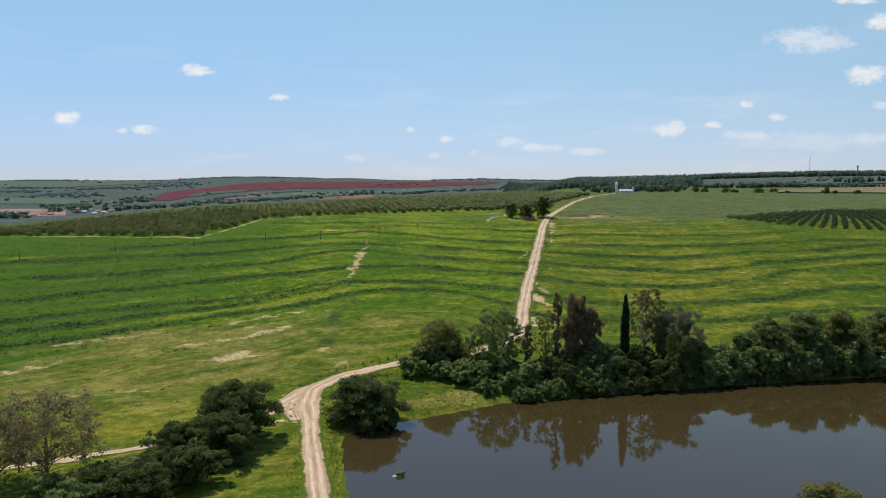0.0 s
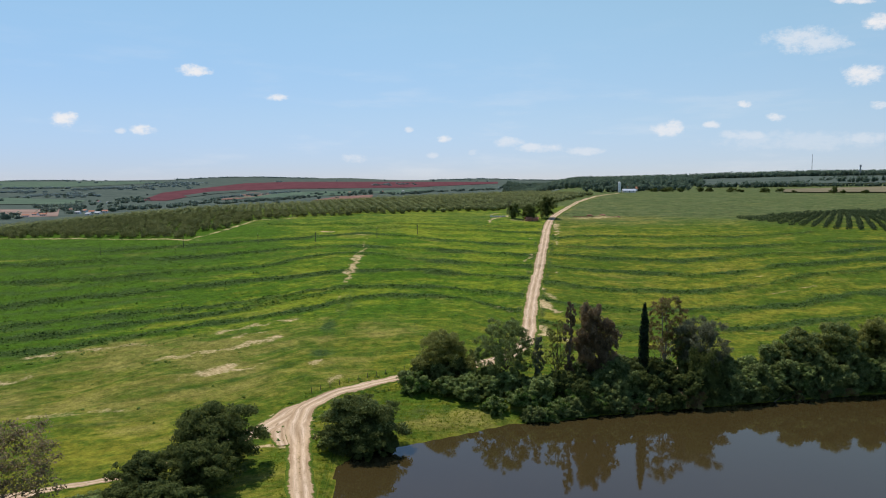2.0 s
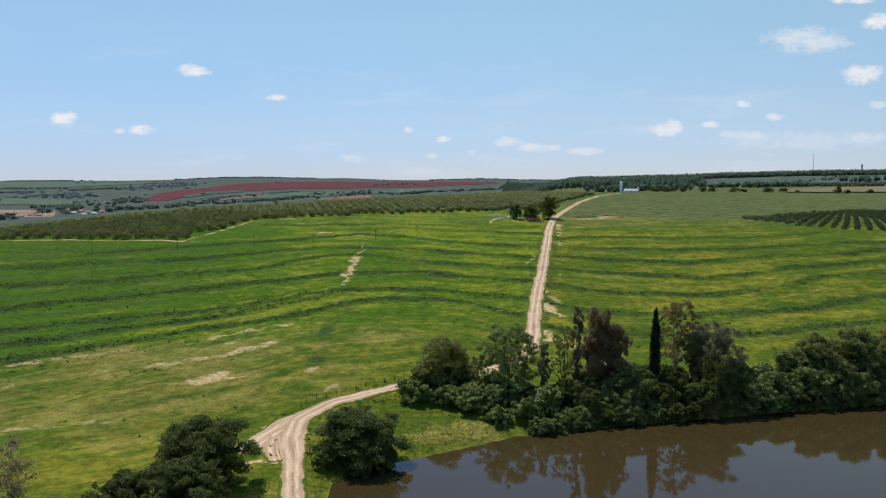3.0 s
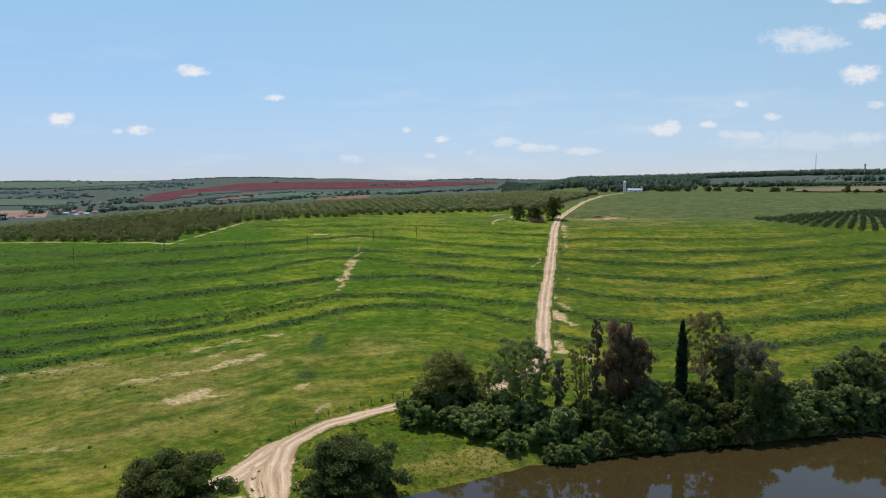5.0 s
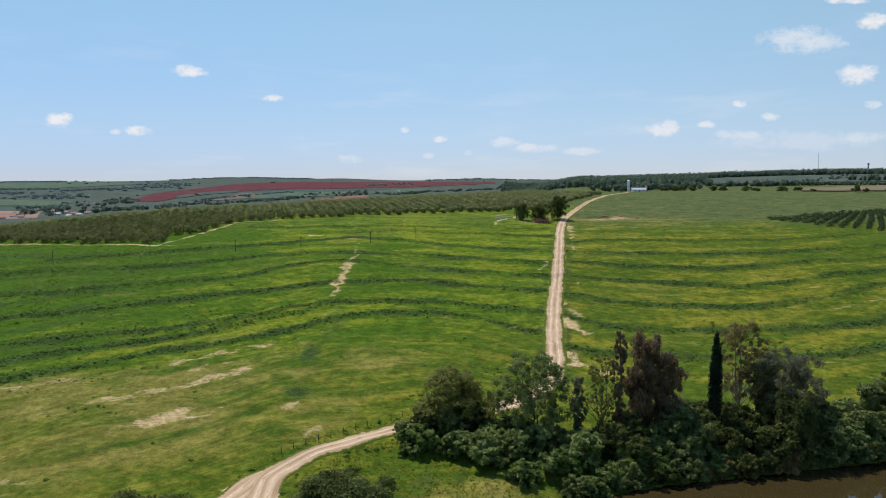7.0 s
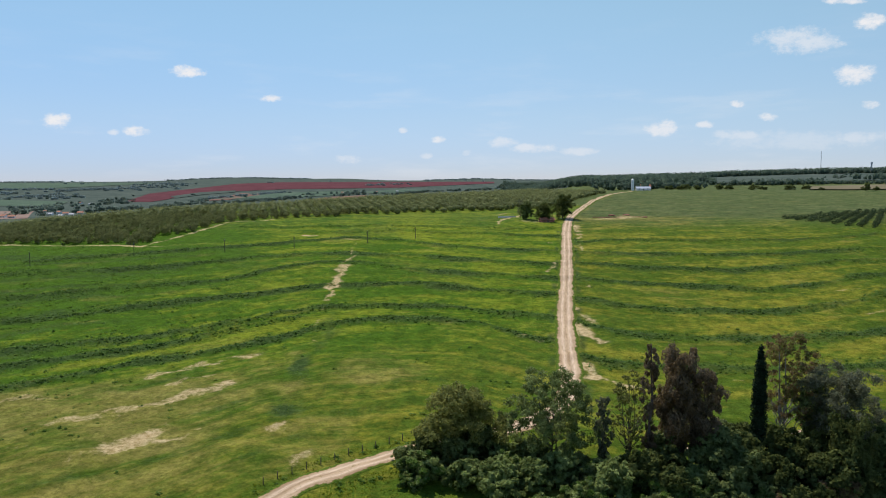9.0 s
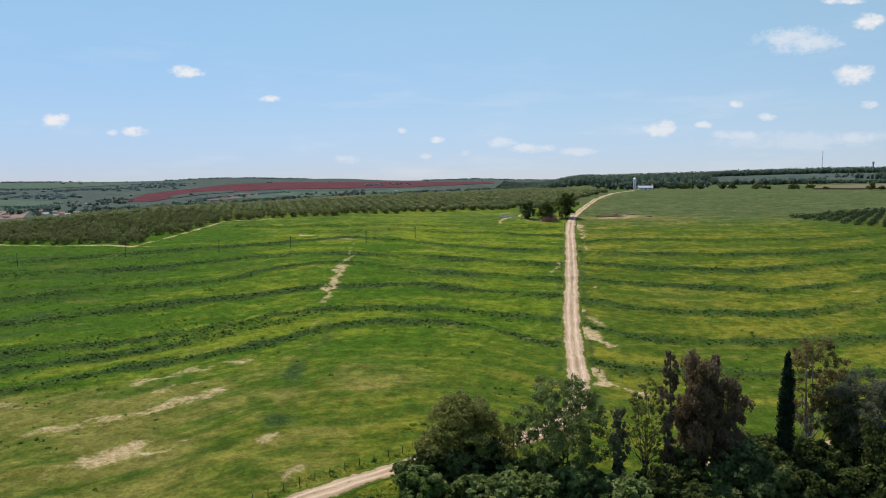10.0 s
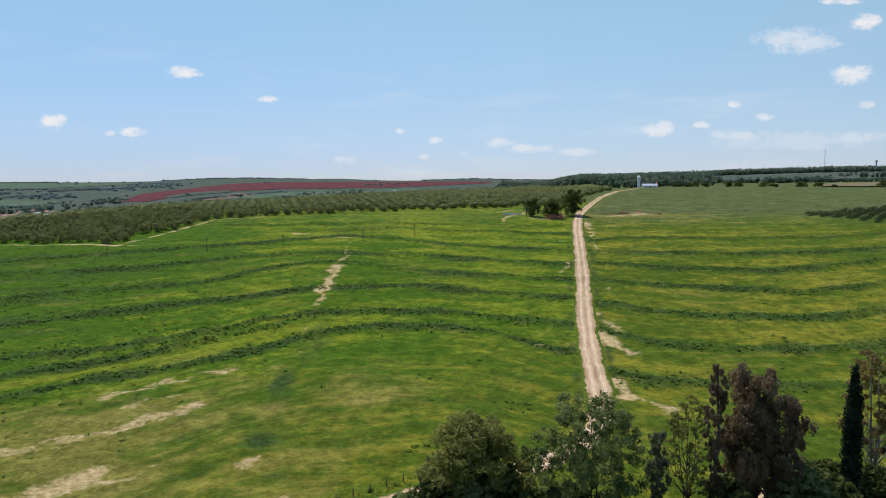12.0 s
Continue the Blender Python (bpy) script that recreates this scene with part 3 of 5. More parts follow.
    dry = dry + 0.5 * spot(x, y, -37, 243, 2.5, 6, 10) + 0.4 * spot(x, y, -33.5, 218, 1.8, 5)
    soil = soil + 0.6 * spot(x, y, 46, 216, 5, 1.2, -18)
    soil = soil + 0.9 * spot(x, y, 42, 268, 2.2, 7, 10) + 0.65 * spot(x, y, 50, 305, 1.4, 5) + 0.6 * spot(x, y, 25, 250, 6, 1.0, -25) + 0.6 * spot(x, y, 44, 336, 2, 5, -30) + 0.6 * spot(x, y, 52, 370, 4, 2, 20)
    soil = soil + 0.55 * spot(x, y, 36, 470, 2.0, 14, -35) + 0.75 * spot(x, y, 99, 452, 19, 9) + 0.6 * spot(x, y, 52, 438, 14, 9) + 0.5 * spot(x, y, 67, 425, 3, 12, -10)
    soil = soil + 0.5 * spot(x, y, -123, 372, 22, 2.0, 5) + 0.8 * np.exp(-(line_distance(x, y, [(-420, 385), (-240, 381), (-176, 375.5), (-129, 372), (-118, 400), (-110, 438), (-88, 449.5)])[0] / 1.5) ** 2)
    dry = np.maximum(dry, 0.6 * np.exp(-(line_distance(x, y, ROAD_MAIN)[0] / 4.5) ** 2) * (y > 195))
    road_gap = line_distance(x, y, ROAD_MAIN)[0]
    lush = np.maximum(lush, 0.75 * np.exp(-((road_gap - 3.9) / 1.0) ** 2) * (y > 200) * (y < 420) * _s(-0.8, 0.6, wave(x, y, 16, 88)))
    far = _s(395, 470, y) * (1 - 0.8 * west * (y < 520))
    fresh_grass = west * _s(215, 270, y - 0.45 * x)
    deep = 0.6 * west * (1 - _s(225, 265, y - 0.45 * x)) + west * (0.85 + 1.75 * _s(-60, -120, x)) * _s(205, 265, y - 0.45 * x) * (1 - 0.75 * _s(330, 400, y + 0.4 * x)) + (0.55 + 0.5 * _s(90, 190, x)) * (1 - west) - 0.5 * (1 - _s(145, 170, y))
    rows = 0.5 + 0.5 * np.sin(6.283 * 2 * lanes(x, y, TERRACES_WEST) + 1.6 * wave(x, y, 60, 311))
    lush = np.maximum(lush, 0.5 * rows ** 2 * west * _s(-50, -125, x) * _s(222, 262, y - 0.45 * x) * (1 - _s(350, 385, y)))
    # shade below the overhanging bank shrubs, painted as a dark strip of grass
    lush = np.maximum(lush, 0.9 * _s(7, 4, d) * (d > 0) * (x > 22))
    lane = lanes(x, y, TERRACES_WEST) * west + (lanes(x, y, TERRACES_EAST) + 3.3) * (1 - west)
    mesh = mesh_from("ground", np.stack([x, y, z], -1).reshape(-1, 3), quads(len(ys), len(cols)), True)
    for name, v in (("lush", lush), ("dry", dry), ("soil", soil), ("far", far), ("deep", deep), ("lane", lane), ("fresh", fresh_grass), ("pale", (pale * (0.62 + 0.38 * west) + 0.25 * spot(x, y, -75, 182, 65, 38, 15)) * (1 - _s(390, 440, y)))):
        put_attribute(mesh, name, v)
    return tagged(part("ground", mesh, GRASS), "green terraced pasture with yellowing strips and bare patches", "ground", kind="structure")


def quads(rows, cols):
    i = np.arange((rows - 1) * cols).reshape(rows - 1, cols)[:, :-1].ravel()
    return np.stack([i, i + 1, i + cols + 1, i + cols], 1)


def ribbon(name, points, wide, mat, label, lift=0.2, category="road", grass=0.0):
    """A dirt road laid over the land: crown, two sunken wheel tracks, verges that thin out into the grass."""
    p = smooth_line(points, 1.0)
    d = np.gradient(p, axis=0)
    d /= np.linalg.norm(d, axis=1)[:, None]
    nrm = np.stack([-d[:, 1], d[:, 0]], 1)
    s = np.linspace(-1, 1, 21) * 1.55
    w = np.interp(np.arange(len(p)), *wide) / 2 if isinstance(wide, tuple) else np.full(len(p), wide / 2)
    along = np.arange(len(p), dtype=float)
    w = w * (1 + 0.10 * wave(along, 0 * along, 9, 77) + 0.06 * wave(along, 0 * along, 3.5, 78))
    off = s[None, :] * w[:, None]
    x, y = p[:, :1] + nrm[:, :1] * off, p[:, 1:] + nrm[:, 1:] * off
    rut = np.exp(-((np.abs(s) - 0.45) / 0.2) ** 2)[None, :] * np.ones_like(x)
    z = land(x, y) + lift - 0.05 * rut - 0.11 * _s(0.8, 1.3, np.abs(s))[None, :] - 0.5 * (np.abs(s) > 1.5)[None, :]
    mesh = mesh_from(name, np.stack([x, y, z], -1).reshape(-1, 3), quads(len(p), len(s)), True)
    put_attribute(mesh, "rut", rut)
    put_attribute(mesh, "along", np.arange(len(p))[:, None] * np.ones_like(x))
    put_attribute(mesh, "side", off)
    put_attribute(mesh, "verge", (_s(0.75, 1.4, np.abs(s)) * 1.15 + 0.28 * np.exp(-(s / 0.16) ** 2))[None, :] + grass + 0.3 * _s(430, 520, y) - 0.9 * spot(x, y, -31, 162, 4, 7))
    return tagged(part(name, mesh, mat), label, category, kind="structure")


build_ground()
ribbon("road", ROAD_MAIN, ([0, 160, 208, 223, 238, 288, 348, 1050], [3.5, 3.5, 3.6, 4.8, 3.6, 4.0, 4.2, 3.4]), DIRT, "pale rutted dirt road climbing the pasture hill")
ribbon("farm_track", TRACK_WEST, ([0, 6, 14, 22, 40, 200], [3.4, 5.0, 5.4, 4.0, 2.2, 2.0]), DIRT, "pale dirt track branching off the road", 0.16)
ribbon("road_apron", [(-29.2, 148), (-31.2, 154), (-32, 160), (-31, 166), (-28.8, 171)], ([0, 7, 16, 30], [2.6, 4.4, 4.6, 3.0]), DIRT, "pale stony apron where the track leaves the road", 0.14)
ribbon("bank_track", TRACK_BANK, 2.2, DIRT, "sandy track behind the bank trees", 0.17, grass=0.15)

px, py = np.meshgrid(np.linspace(-60, 260, 40), np.linspace(-40, 215, 32))
pond = mesh_from("pond", np.stack([px, py, 0 * px], -1).reshape(-1, 3), quads(32, 40), True)
tagged(part("pond", pond, WATER), "still brown muddy pond reflecting trees", "water", kind="structure")

# ---- plants ----


def leaf_cloud(blobs, count, size, seed, droop=0.2, shell=(0.72, 1.06), flat=0.25, loose=0.42):
    """Leaf clumps over a set of blobs (x, y, z, rx, ry, rz): small folded blades, turned mostly outward."""
    g = np.random.default_rng(seed)
    b = np.array(blobs, float)
    share = (b[:, 3] * b[:, 4] + b[:, 4] * b[:, 5] + b[:, 3] * b[:, 5])
    which = g.choice(len(b), count, p=share / share.sum())
    way = g.normal(size=(count, 3))
    way /= np.linalg.norm(way, axis=1)[:, None]
    r = g.uniform(shell[0], shell[1], (count, 1))
    b = b[which]
    pos = b[:, :3] + way * b[:, 3:] * r
    out = way / b[:, 3:]
    out /= np.linalg.norm(out, axis=1)[:, None]
    nrm = out + loose * g.normal(size=(count, 3)) + np.array([0, 0, flat])
    nrm /= np.linalg.norm(nrm, axis=1)[:, None]
    t = np.cross(nrm, g.normal(size=(count, 3)))
    t /= np.linalg.norm(t, axis=1)[:, None] + 1e-9
    t[:, 2] -= droop
    w = np.cross(nrm, t)
    s = size * g.uniform(0.55, 1.35, (count, 1))
    v = np.stack([pos - t * s, pos - w * s * 0.55 + nrm * s * 0.22, pos + t * s, pos + w * s * 0.55 - nrm * s * 0.1], 1)
    return v.reshape(-1, 3), np.arange(count * 4).reshape(-1, 4)


def core(blobs, scale=0.78, seed=1):
    """Dark leafy heart of a dense crown, low-poly and lumpy."""
    bm = bmesh.new()
    g = random.Random(seed)
    for x, y, z, rx, ry, rz in blobs:
        m = Matrix.LocRotScale((x, y, z), None, (rx * scale, ry * scale, rz * scale))
        for v in bmesh.ops.create_icosphere(bm, subdivisions=2, radius=1.0)["verts"]:
            v.co = m @ (v.co * g.uniform(0.82, 1.1))
    return bm


def limb(bm, a, b, ra, rb, sides=7, bend=0.0, seed=0):
    """A tapered, slightly crooked branch."""
    g = random.Random(seed)
    a, b = Vector(a), Vector(b)
    axis = (b - a).normalized()
    u = axis.orthogonal().normalized()
    w = axis.cross(u)
    rings, steps = [], 5
    for i in range(steps + 1):
        f = i / steps
        c = a.lerp(b, f) + (u * g.uniform(-bend, bend) + w * g.uniform(-bend, bend)) * math.sin(f * math.pi)
        r = ra + (rb - ra) * f
        rings.append([bm.verts.new(c + (u * math.cos(k * 2 * math.pi / sides) + w * math.sin(k * 2 * math.pi / sides)) * r) for k in range(sides)])
    for p, q in zip(rings[:-1], rings[1:]):
        for k in range(sides):
            bm.faces.new((p[k], p[(k + 1) % sides], q[(k + 1) % sides], q[k]))
    bm.faces.new(rings[-1])


def crown_blobs(kind, h, w, seed):
    """Where the foliage of a tree of that kind sits: blobs in its own space."""
    g = random.Random(seed)
    r, out = w / 2, []
    if kind == "dome":
        n_ = int(22 + w * 1.4)
        for i in range(n_):
            t = (i + g.random()) / n_
            a, f = i * 2.4 + g.uniform(-0.4, 0.4), (0.45 + 0.55 * g.random()) if i % 3 else 0.35 * g.random()
            reach = r * 0.8 * math.sin(math.pi * (0.26 + 0.66 * t)) ** 0.6
            s = r * g.uniform(0.28, 0.40)
            out.append((math.cos(a) * f * reach, math.sin(a) * f * reach, h * (0.14 + 0.72 * t), s * 1.05, s * 1.05, min(s, h * 0.19) * g.uniform(0.8, 1.0)))
    elif kind == "low":
        for _ in range(int(10 + w)):
            a, f, t = g.uniform(0, 6.283), g.random() ** 0.5, g.random()
            s = r * g.uniform(0.24, 0.4)
            out.append((math.cos(a) * f * r * 0.75, math.sin(a) * f * r * 0.75, h * (0.11 + 0.65 * t * (1 - 0.45 * f * f)), s, s, min(s, h * 0.3) * 0.85))
    elif kind == "column":
        for i in range(11):
            t = i / 10
            s = r * 0.95 * (1 - 0.6 * t ** 5)
            out.append((g.uniform(-0.1, 0.1) * r, g.uniform(-0.1, 0.1) * r, h * (0.08 + 0.86 * t), s, s, h * 0.075))
    elif kind == "airy":
        n_ = int(26 + w * 2)
        for i in range(n_):
            t = (i + g.random()) / n_
            a, f = i * 2.4 + g.uniform(-0.5, 0.5), g.random() ** 0.5
            reach = r * (0.55 + 0.45 * math.sin(math.pi * (0.15 + 0.8 * t)))
            s = r * g.uniform(0.15, 0.27)
            out.append((math.cos(a) * f * reach, math.sin(a) * f * reach, h * (0.26 + 0.7 * t), s * 1.15, s * 1.15, s * 1.05))
    elif kind == "plume":
        n_ = int(26 + w * 2)
        for i in range(n_):
            t = (i + g.random()) / n_
            a, f = i * 2.4 + g.uniform(-0.5, 0.5), g.random() ** 0.45
            reach = r * 0.9 * math.sin(math.pi * (0.10 + 0.72 * t)) ** 0.8 * g.uniform(0.6, 1.15)
            s = r * g.uniform(0.18, 0.40)
            out.append((math.cos(a) * f * reach, math.sin(a) * f * reach, h * (0.16 + 0.74 * t), s, s, s * 1.2))
    return out


SEED = [100]


def height_at(x, y):
    return float(land(np.array([float(x)]), np.array([float(y)]))[0])


def clumps(blobs, seed, n=6):
    """Breaks each blob's surface into smaller leafy heads."""
    g = random.Random(seed + 500)
    out = []
    for x, y, z, rx, ry, rz in blobs:
        for _ in range(n):
            v = Vector((g.gauss(0, 1), g.gauss(0, 1), g.gauss(0.35, 0.9))).normalized()
            s = g.uniform(0.20, 0.56)
            out.append((x + v.x * rx * 0.84, y + v.y * ry * 0.84, z + v.z * rz * 0.84, rx * s, ry * s, rz * s * 0.9))
    return out


def tree(name, x, y, h, w, kind, leaves, label, count=6000, size=0.42, barkmat=None, trunks=1, sink=0.1, group="", second=None, category="tree", spread=1.2):
    """A whole tree: tapered trunk with limbs that reach into the crown, and the crown's leaf clumps."""
    SEED[0] += 1
    seed = SEED[0]
    g = random.Random(seed)
    z = float(land(np.array([x]), np.array([y]))[0])
    ob = thing(name, x, y, max(z, 0.0) - sink, label, category, group, g.uniform(0, 360))
    blobs = crown_blobs(kind, h, w, seed)
    bm = bmesh.new()
    for k in range(trunks):
        lean = (g.uniform(-1, 1) * w * 0.12 * (k > 0), g.uniform(-1, 1) * w * 0.12 * (k > 0))
        thick = max(0.08, h * (0.011 if kind in ('airy', 'plume') else 0.02)) / (1 + 0.35 * (trunks - 1))
        top = (lean[0] * 2, lean[1] * 2, h * (0.9 if kind in ("airy", "column", "plume") else 0.6))
        limb(bm, (lean[0] * 0.4, lean[1] * 0.4, -0.4), top, thick * 1.25, thick * 0.35, 8, h * 0.018, seed + k)
    trunk = part("trunk", bm, barkmat or BARK, ob)
    if kind != "column":
        for i, b in enumerate(blobs[:(24 if kind == "airy" else 5)]):
            t = max(0.12, min(0.75, b[2] / h - g.uniform(0.15, 0.3)))
            bm = bmesh.new()
            limb(bm, (0, 0, h * t), b[:3], max(0.04, h * 0.006), 0.02, 5, h * 0.02, seed + 20 + i)
            part("limb", bm, barkmat or BARK, trunk)
    heads = clumps(blobs, seed) if kind != "column" else blobs
    if kind == "plume":
        heads = [(x, y, z - rz * 0.5, rx * 1.1, ry * 1.1, rz * 1.6) for x, y, z, rx, ry, rz in heads]
    fine = kind in ("airy", "plume")
    v, f = leaf_cloud(heads, int(count * (3.6 if fine else 2.8)), size * (0.42 if fine else 0.55), seed, 0.7 if kind == "plume" else 0.2, (0.1, spread if kind == "airy" else 1.35) if fine else (0.4, 1.12), 0.25 if fine else 0.4, 0.7 if fine else 0.58)
    crown = part("crown", mesh_from("crown", v, f), leaves, ob)
    if second:
        v, f = leaf_cloud(heads[::2], count, size * 0.46, seed + 7, 0.2, (0.9, 1.25))
        part("outer_leaves", mesh_from("outer_leaves", v, f), second, ob, "outer leaves at the crown tips")
    return ob


# trees along the far bank of the pond
tree("broadleaf_tree", 2.0, 187.5, 12.0, 15.5, "dome", LEAF_OLIVE, "rounded dark olive-green broadleaf tree on the pond bank", 8000, 0.42, second=LEAF_OLIVE)
tree("small_dark_tree", 9.8, 190, 6.5, 3.0, "plume", LEAF_DEEP, "small dark pointed tree beside the road", 900, 0.4)
tree("feathery_tree", 17.4, 183.5, 15.5, 13.0, "airy", LEAF_DEEP, "feathery green tree with open crown beside the road", 5600, 0.42, trunks=3, second=LEAF_MID, spread=1.35)
tree("thin_tree", 25.0, 180, 14.0, 3.2, "plume", LEAF_GREY, "slender grey-green tree with bare lower stem", 1500, 0.36)
tree("thin_tree", 30.4, 184, 15.2, 7.5, "airy", LEAF_OLIVE, "slender olive-green tree with many bare upright stems", 2000, 0.38, trunks=5, spread=1.0)
tree("tall_thin_tree", 32.9, 181, 23.6, 3.4, "plume", LEAF_UMBER, "tall thin brownish tree above the bank thicket", 2600, 0.36)
tree("brown_tree", 38.4, 182.3, 20.8, 8.8, "plume", LEAF_UMBER, "tall brownish drooping tree on the pond bank", 9500, 0.40, trunks=3, second=LEAF_RUST)
tree("brown_tree", 41.8, 180.8, 18.0, 6.8, "plume", LEAF_UMBER, "lower brownish drooping tree on the pond bank", 4500, 0.40, trunks=2)
tree("cypress", 51.3, 182, 20.4, 2.6, "column", LEAF_BLACK, "narrow nearly black-green cypress", 5200, 0.34)
tree("eucalyptus", 58.6, 188.5, 20.6, 9.5, "airy", LEAF_RUST, "tall pale-stemmed eucalyptus with open rusty crown", 3400, 0.38, PALE_BARK, 3, second=LEAF_OLIVE, spread=1.25)
tree("dark_tree", 62.5, 187, 13.5, 4.6, "plume", LEAF_DEEP, "dark green slim tree beside the eucalyptus", 2500, 0.4)
tree("casuarina", 67.0, 185.5, 15.0, 13.0, "airy", LEAF_GREY, "grey-green drooping casuarina on the pond bank", 13000, 0.36, trunks=2, spread=1.5)
tree("casuarina", 64.5, 179, 11.0, 9.0, "plume", LEAF_SHADE, "lower dark casuarina drooping over the pond", 6000, 0.4)
tree("broadleaf_tree", 93, 190, 11.5, 12, "dome", LEAF_DEEP, "dark broadleaf tree on the pond bank", 7000, 0.50, second=LEAF_OLIVE)
tree("broadleaf_tree", 104, 191, 13, 12.5, "dome", LEAF_DEEP, "dark broadleaf tree on the pond bank", 7000, 0.50, second=LEAF_OLIVE)
tree("broadleaf_tree", 115, 193, 13.5, 13, "dome", LEAF_OLIVE, "olive-green broadleaf tree on the pond bank", 7000, 0.50, second=LEAF_OLIVE)
tree("broadleaf_tree", 128, 194, 13, 13, "dome", LEAF_DEEP, "dark broadleaf tree on the pond bank", 6000, 0.50, second=LEAF_OLIVE)
tree("broadleaf_tree", 141, 196, 12.5, 13, "dome", LEAF_DEEP, "dark broadleaf tree on the pond bank", 6000, 0.50)

# bank thicket: a few shrubs built, then copied
SHRUBS = [
    tree("bank_shrub", -6, 181, 4.6, 8.0, "low", LEAF_DEEP, "dense dark green shrub in the bank thicket", 1500, 0.62, group="bank thicket", category="shrub"),
    tree("bank_shrub", 20, 171, 5.0, 8.0, "low", LEAF_MID, "fresh green leafy shrub overhanging the pond", 1500, 0.72, group="bank thicket", second=LEAF_BRIGHT, category="shrub"),
    tree("bank_shrub", 45, 175.5, 7.0, 8.5, "dome", LEAF_DEEP, "dense dark green shrub in the bank thicket", 2200, 0.60, group="bank thicket", category="shrub"),
    tree("bank_shrub", 7.5, 174.5, 5.6, 8.5, "dome", LEAF_MID, "mid green leafy shrub in the bank thicket", 2200, 0.70, group="bank thicket", category="shrub"),
    tree("bank_shrub", 34, 172.5, 6.0, 7.0, "dome", LEAF_SHADE, "very dark shrub in the thicket, shade in its leaf colour", 2000, 0.56, group="bank thicket", category="shrub"),
    tree("bank_shrub", 60, 174.5, 4.4, 6.5, "low", LEAF_RUST, "rusty olive shrub at the water's edge", 1300, 0.6, group="bank thicket", second=LEAF_OLIVE, category="shrub")]
sg = random.Random(4)
for x, y, k, s in [(-7, 185, 0, 0.65), (-3.5, 184, 4, 0.85), (1.5, 183, 2, 0.8), (6, 184.5, 4, 0.95), (9, 184, 3, 0.7), (12.5, 187.5, 4, 0.4), (14, 182, 2, 0.7), (19.5, 182, 0, 0.9), (36.5, 184, 2, 0.8), (46, 184, 4, 0.9), (47.5, 186, 2, 0.85), (51, 186.5, 4, 0.95), (54.5, 187, 4, 0.8), (71, 188, 2, 0.75), (68, 190, 4, 0.8), (-4, 179.5, 1, 1.0), (3, 177.5, 3, 0.8), (9, 179, 1, 0.95), (13, 176, 3, 0.8), (18, 178, 3, 0.8), (25, 174, 3, 0.95), (30, 175.5, 4, 1.0), (33.5, 173, 1, 1.0), (37, 174, 3, 0.9), (41, 173.5, 0, 1.2),
                   (49, 177, 4, 0.95), (58, 177, 4, 0.95), (52.5, 176, 4, 0.9), (55, 179.5, 4, 0.9), (61.5, 176.5, 4, 1.1), (70, 180, 4, 0.8), (74.5, 181, 3, 0.75), (79, 182.5, 2, 0.75), (83.5, 184, 3, 0.75), (87.5, 184, 2, 0.8),
                   (92, 184.5, 3, 0.8), (97, 186, 2, 0.9), (101, 185.5, 0, 1.1), (106, 187, 2, 0.9), (111, 187.5, 3, 0.85), (117, 188.5, 2, 0.9), (122, 189, 0, 1.2), (127, 190, 2, 0.9), (134, 190.5, 3, 0.9), (140, 191.5, 2, 0.9), (148, 193, 3, 1.1),
                   (155, 195, 2, 1.2), (48, 172.8, 1, 0.6), (57, 174.2, 1, 0.6), (28, 168.8, 1, 0.7), (14, 168, 1, 0.75), (79, 178.8, 1, 0.55), (68, 176.8, 0, 0.8), (-6, 177, 1, 0.5), (35, 178, 4, 0.95), (21, 176, 0, 0.9), (32, 169.5, 0, 0.75), (38, 171, 1, 0.75), (44, 172, 0, 0.8), (51, 173.5, 0, 0.75), (62, 175.5, 5, 0.9), (66, 175.8, 4, 0.8), (68, 181, 4, 0.8), (58, 182, 4, 0.9), (64, 183, 4, 0.9), (73, 178, 2, 0.75), (77, 179.5, 0, 0.9),
                   (83, 181.5, 0, 0.9), (95, 183, 0, 0.9), (100, 184, 2, 0.7), (107, 185.5, 0, 0.9), (113, 186.5, 2, 0.7), (119, 187.5, 0, 0.9), (127, 188.5, 2, 0.7), (135, 189.3, 0, 0.9), (143, 190.5, 2, 0.7), (43, 178, 2, 1.1), (48, 181, 4, 1.1), (55, 183, 4, 1.0), (72, 185, 2, 0.8), (79, 187, 3, 0.75), (86, 189, 2, 0.8)]:
    z = max(0.0, float(land(np.array([x]), np.array([y]))[0])) - 0.15
    s *= 1.3 if x > 68 else 1.06
    copy_thing(SHRUBS[k], pose(x, y, z, 0, 0, sg.uniform(0, 360)) @ Matrix.Diagonal((s * sg.uniform(0.9, 1.1), s * sg.uniform(0.9, 1.1), s * sg.uniform(0.9, 1.1), 1)))

# low growth that overhangs the water all along the far bank
for x, y in smooth_line([(22, 165.5), (38, 170), (52, 173), (70, 177), (88, 181), (106, 185), (124, 188), (150, 191)], 3.6):
    s = sg.uniform(0.55, 0.85)
    copy_thing(SHRUBS[sg.choice((0, 0, 1, 4, 4, 5))], pose(x, y + sg.uniform(-1.2, 0.6), 0.0, 0, 0, sg.uniform(0, 360)) @ Matrix.Diagonal((s, s, s * sg.uniform(0.8, 1.1), 1)))

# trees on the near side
# the big bush's paler outer leaves paint highlights on its crown
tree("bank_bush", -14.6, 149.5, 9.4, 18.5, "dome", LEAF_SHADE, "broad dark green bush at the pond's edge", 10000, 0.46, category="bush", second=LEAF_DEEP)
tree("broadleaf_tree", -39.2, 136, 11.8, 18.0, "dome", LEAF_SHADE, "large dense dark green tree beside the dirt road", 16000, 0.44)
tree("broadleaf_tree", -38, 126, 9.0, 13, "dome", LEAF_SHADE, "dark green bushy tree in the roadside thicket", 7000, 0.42)
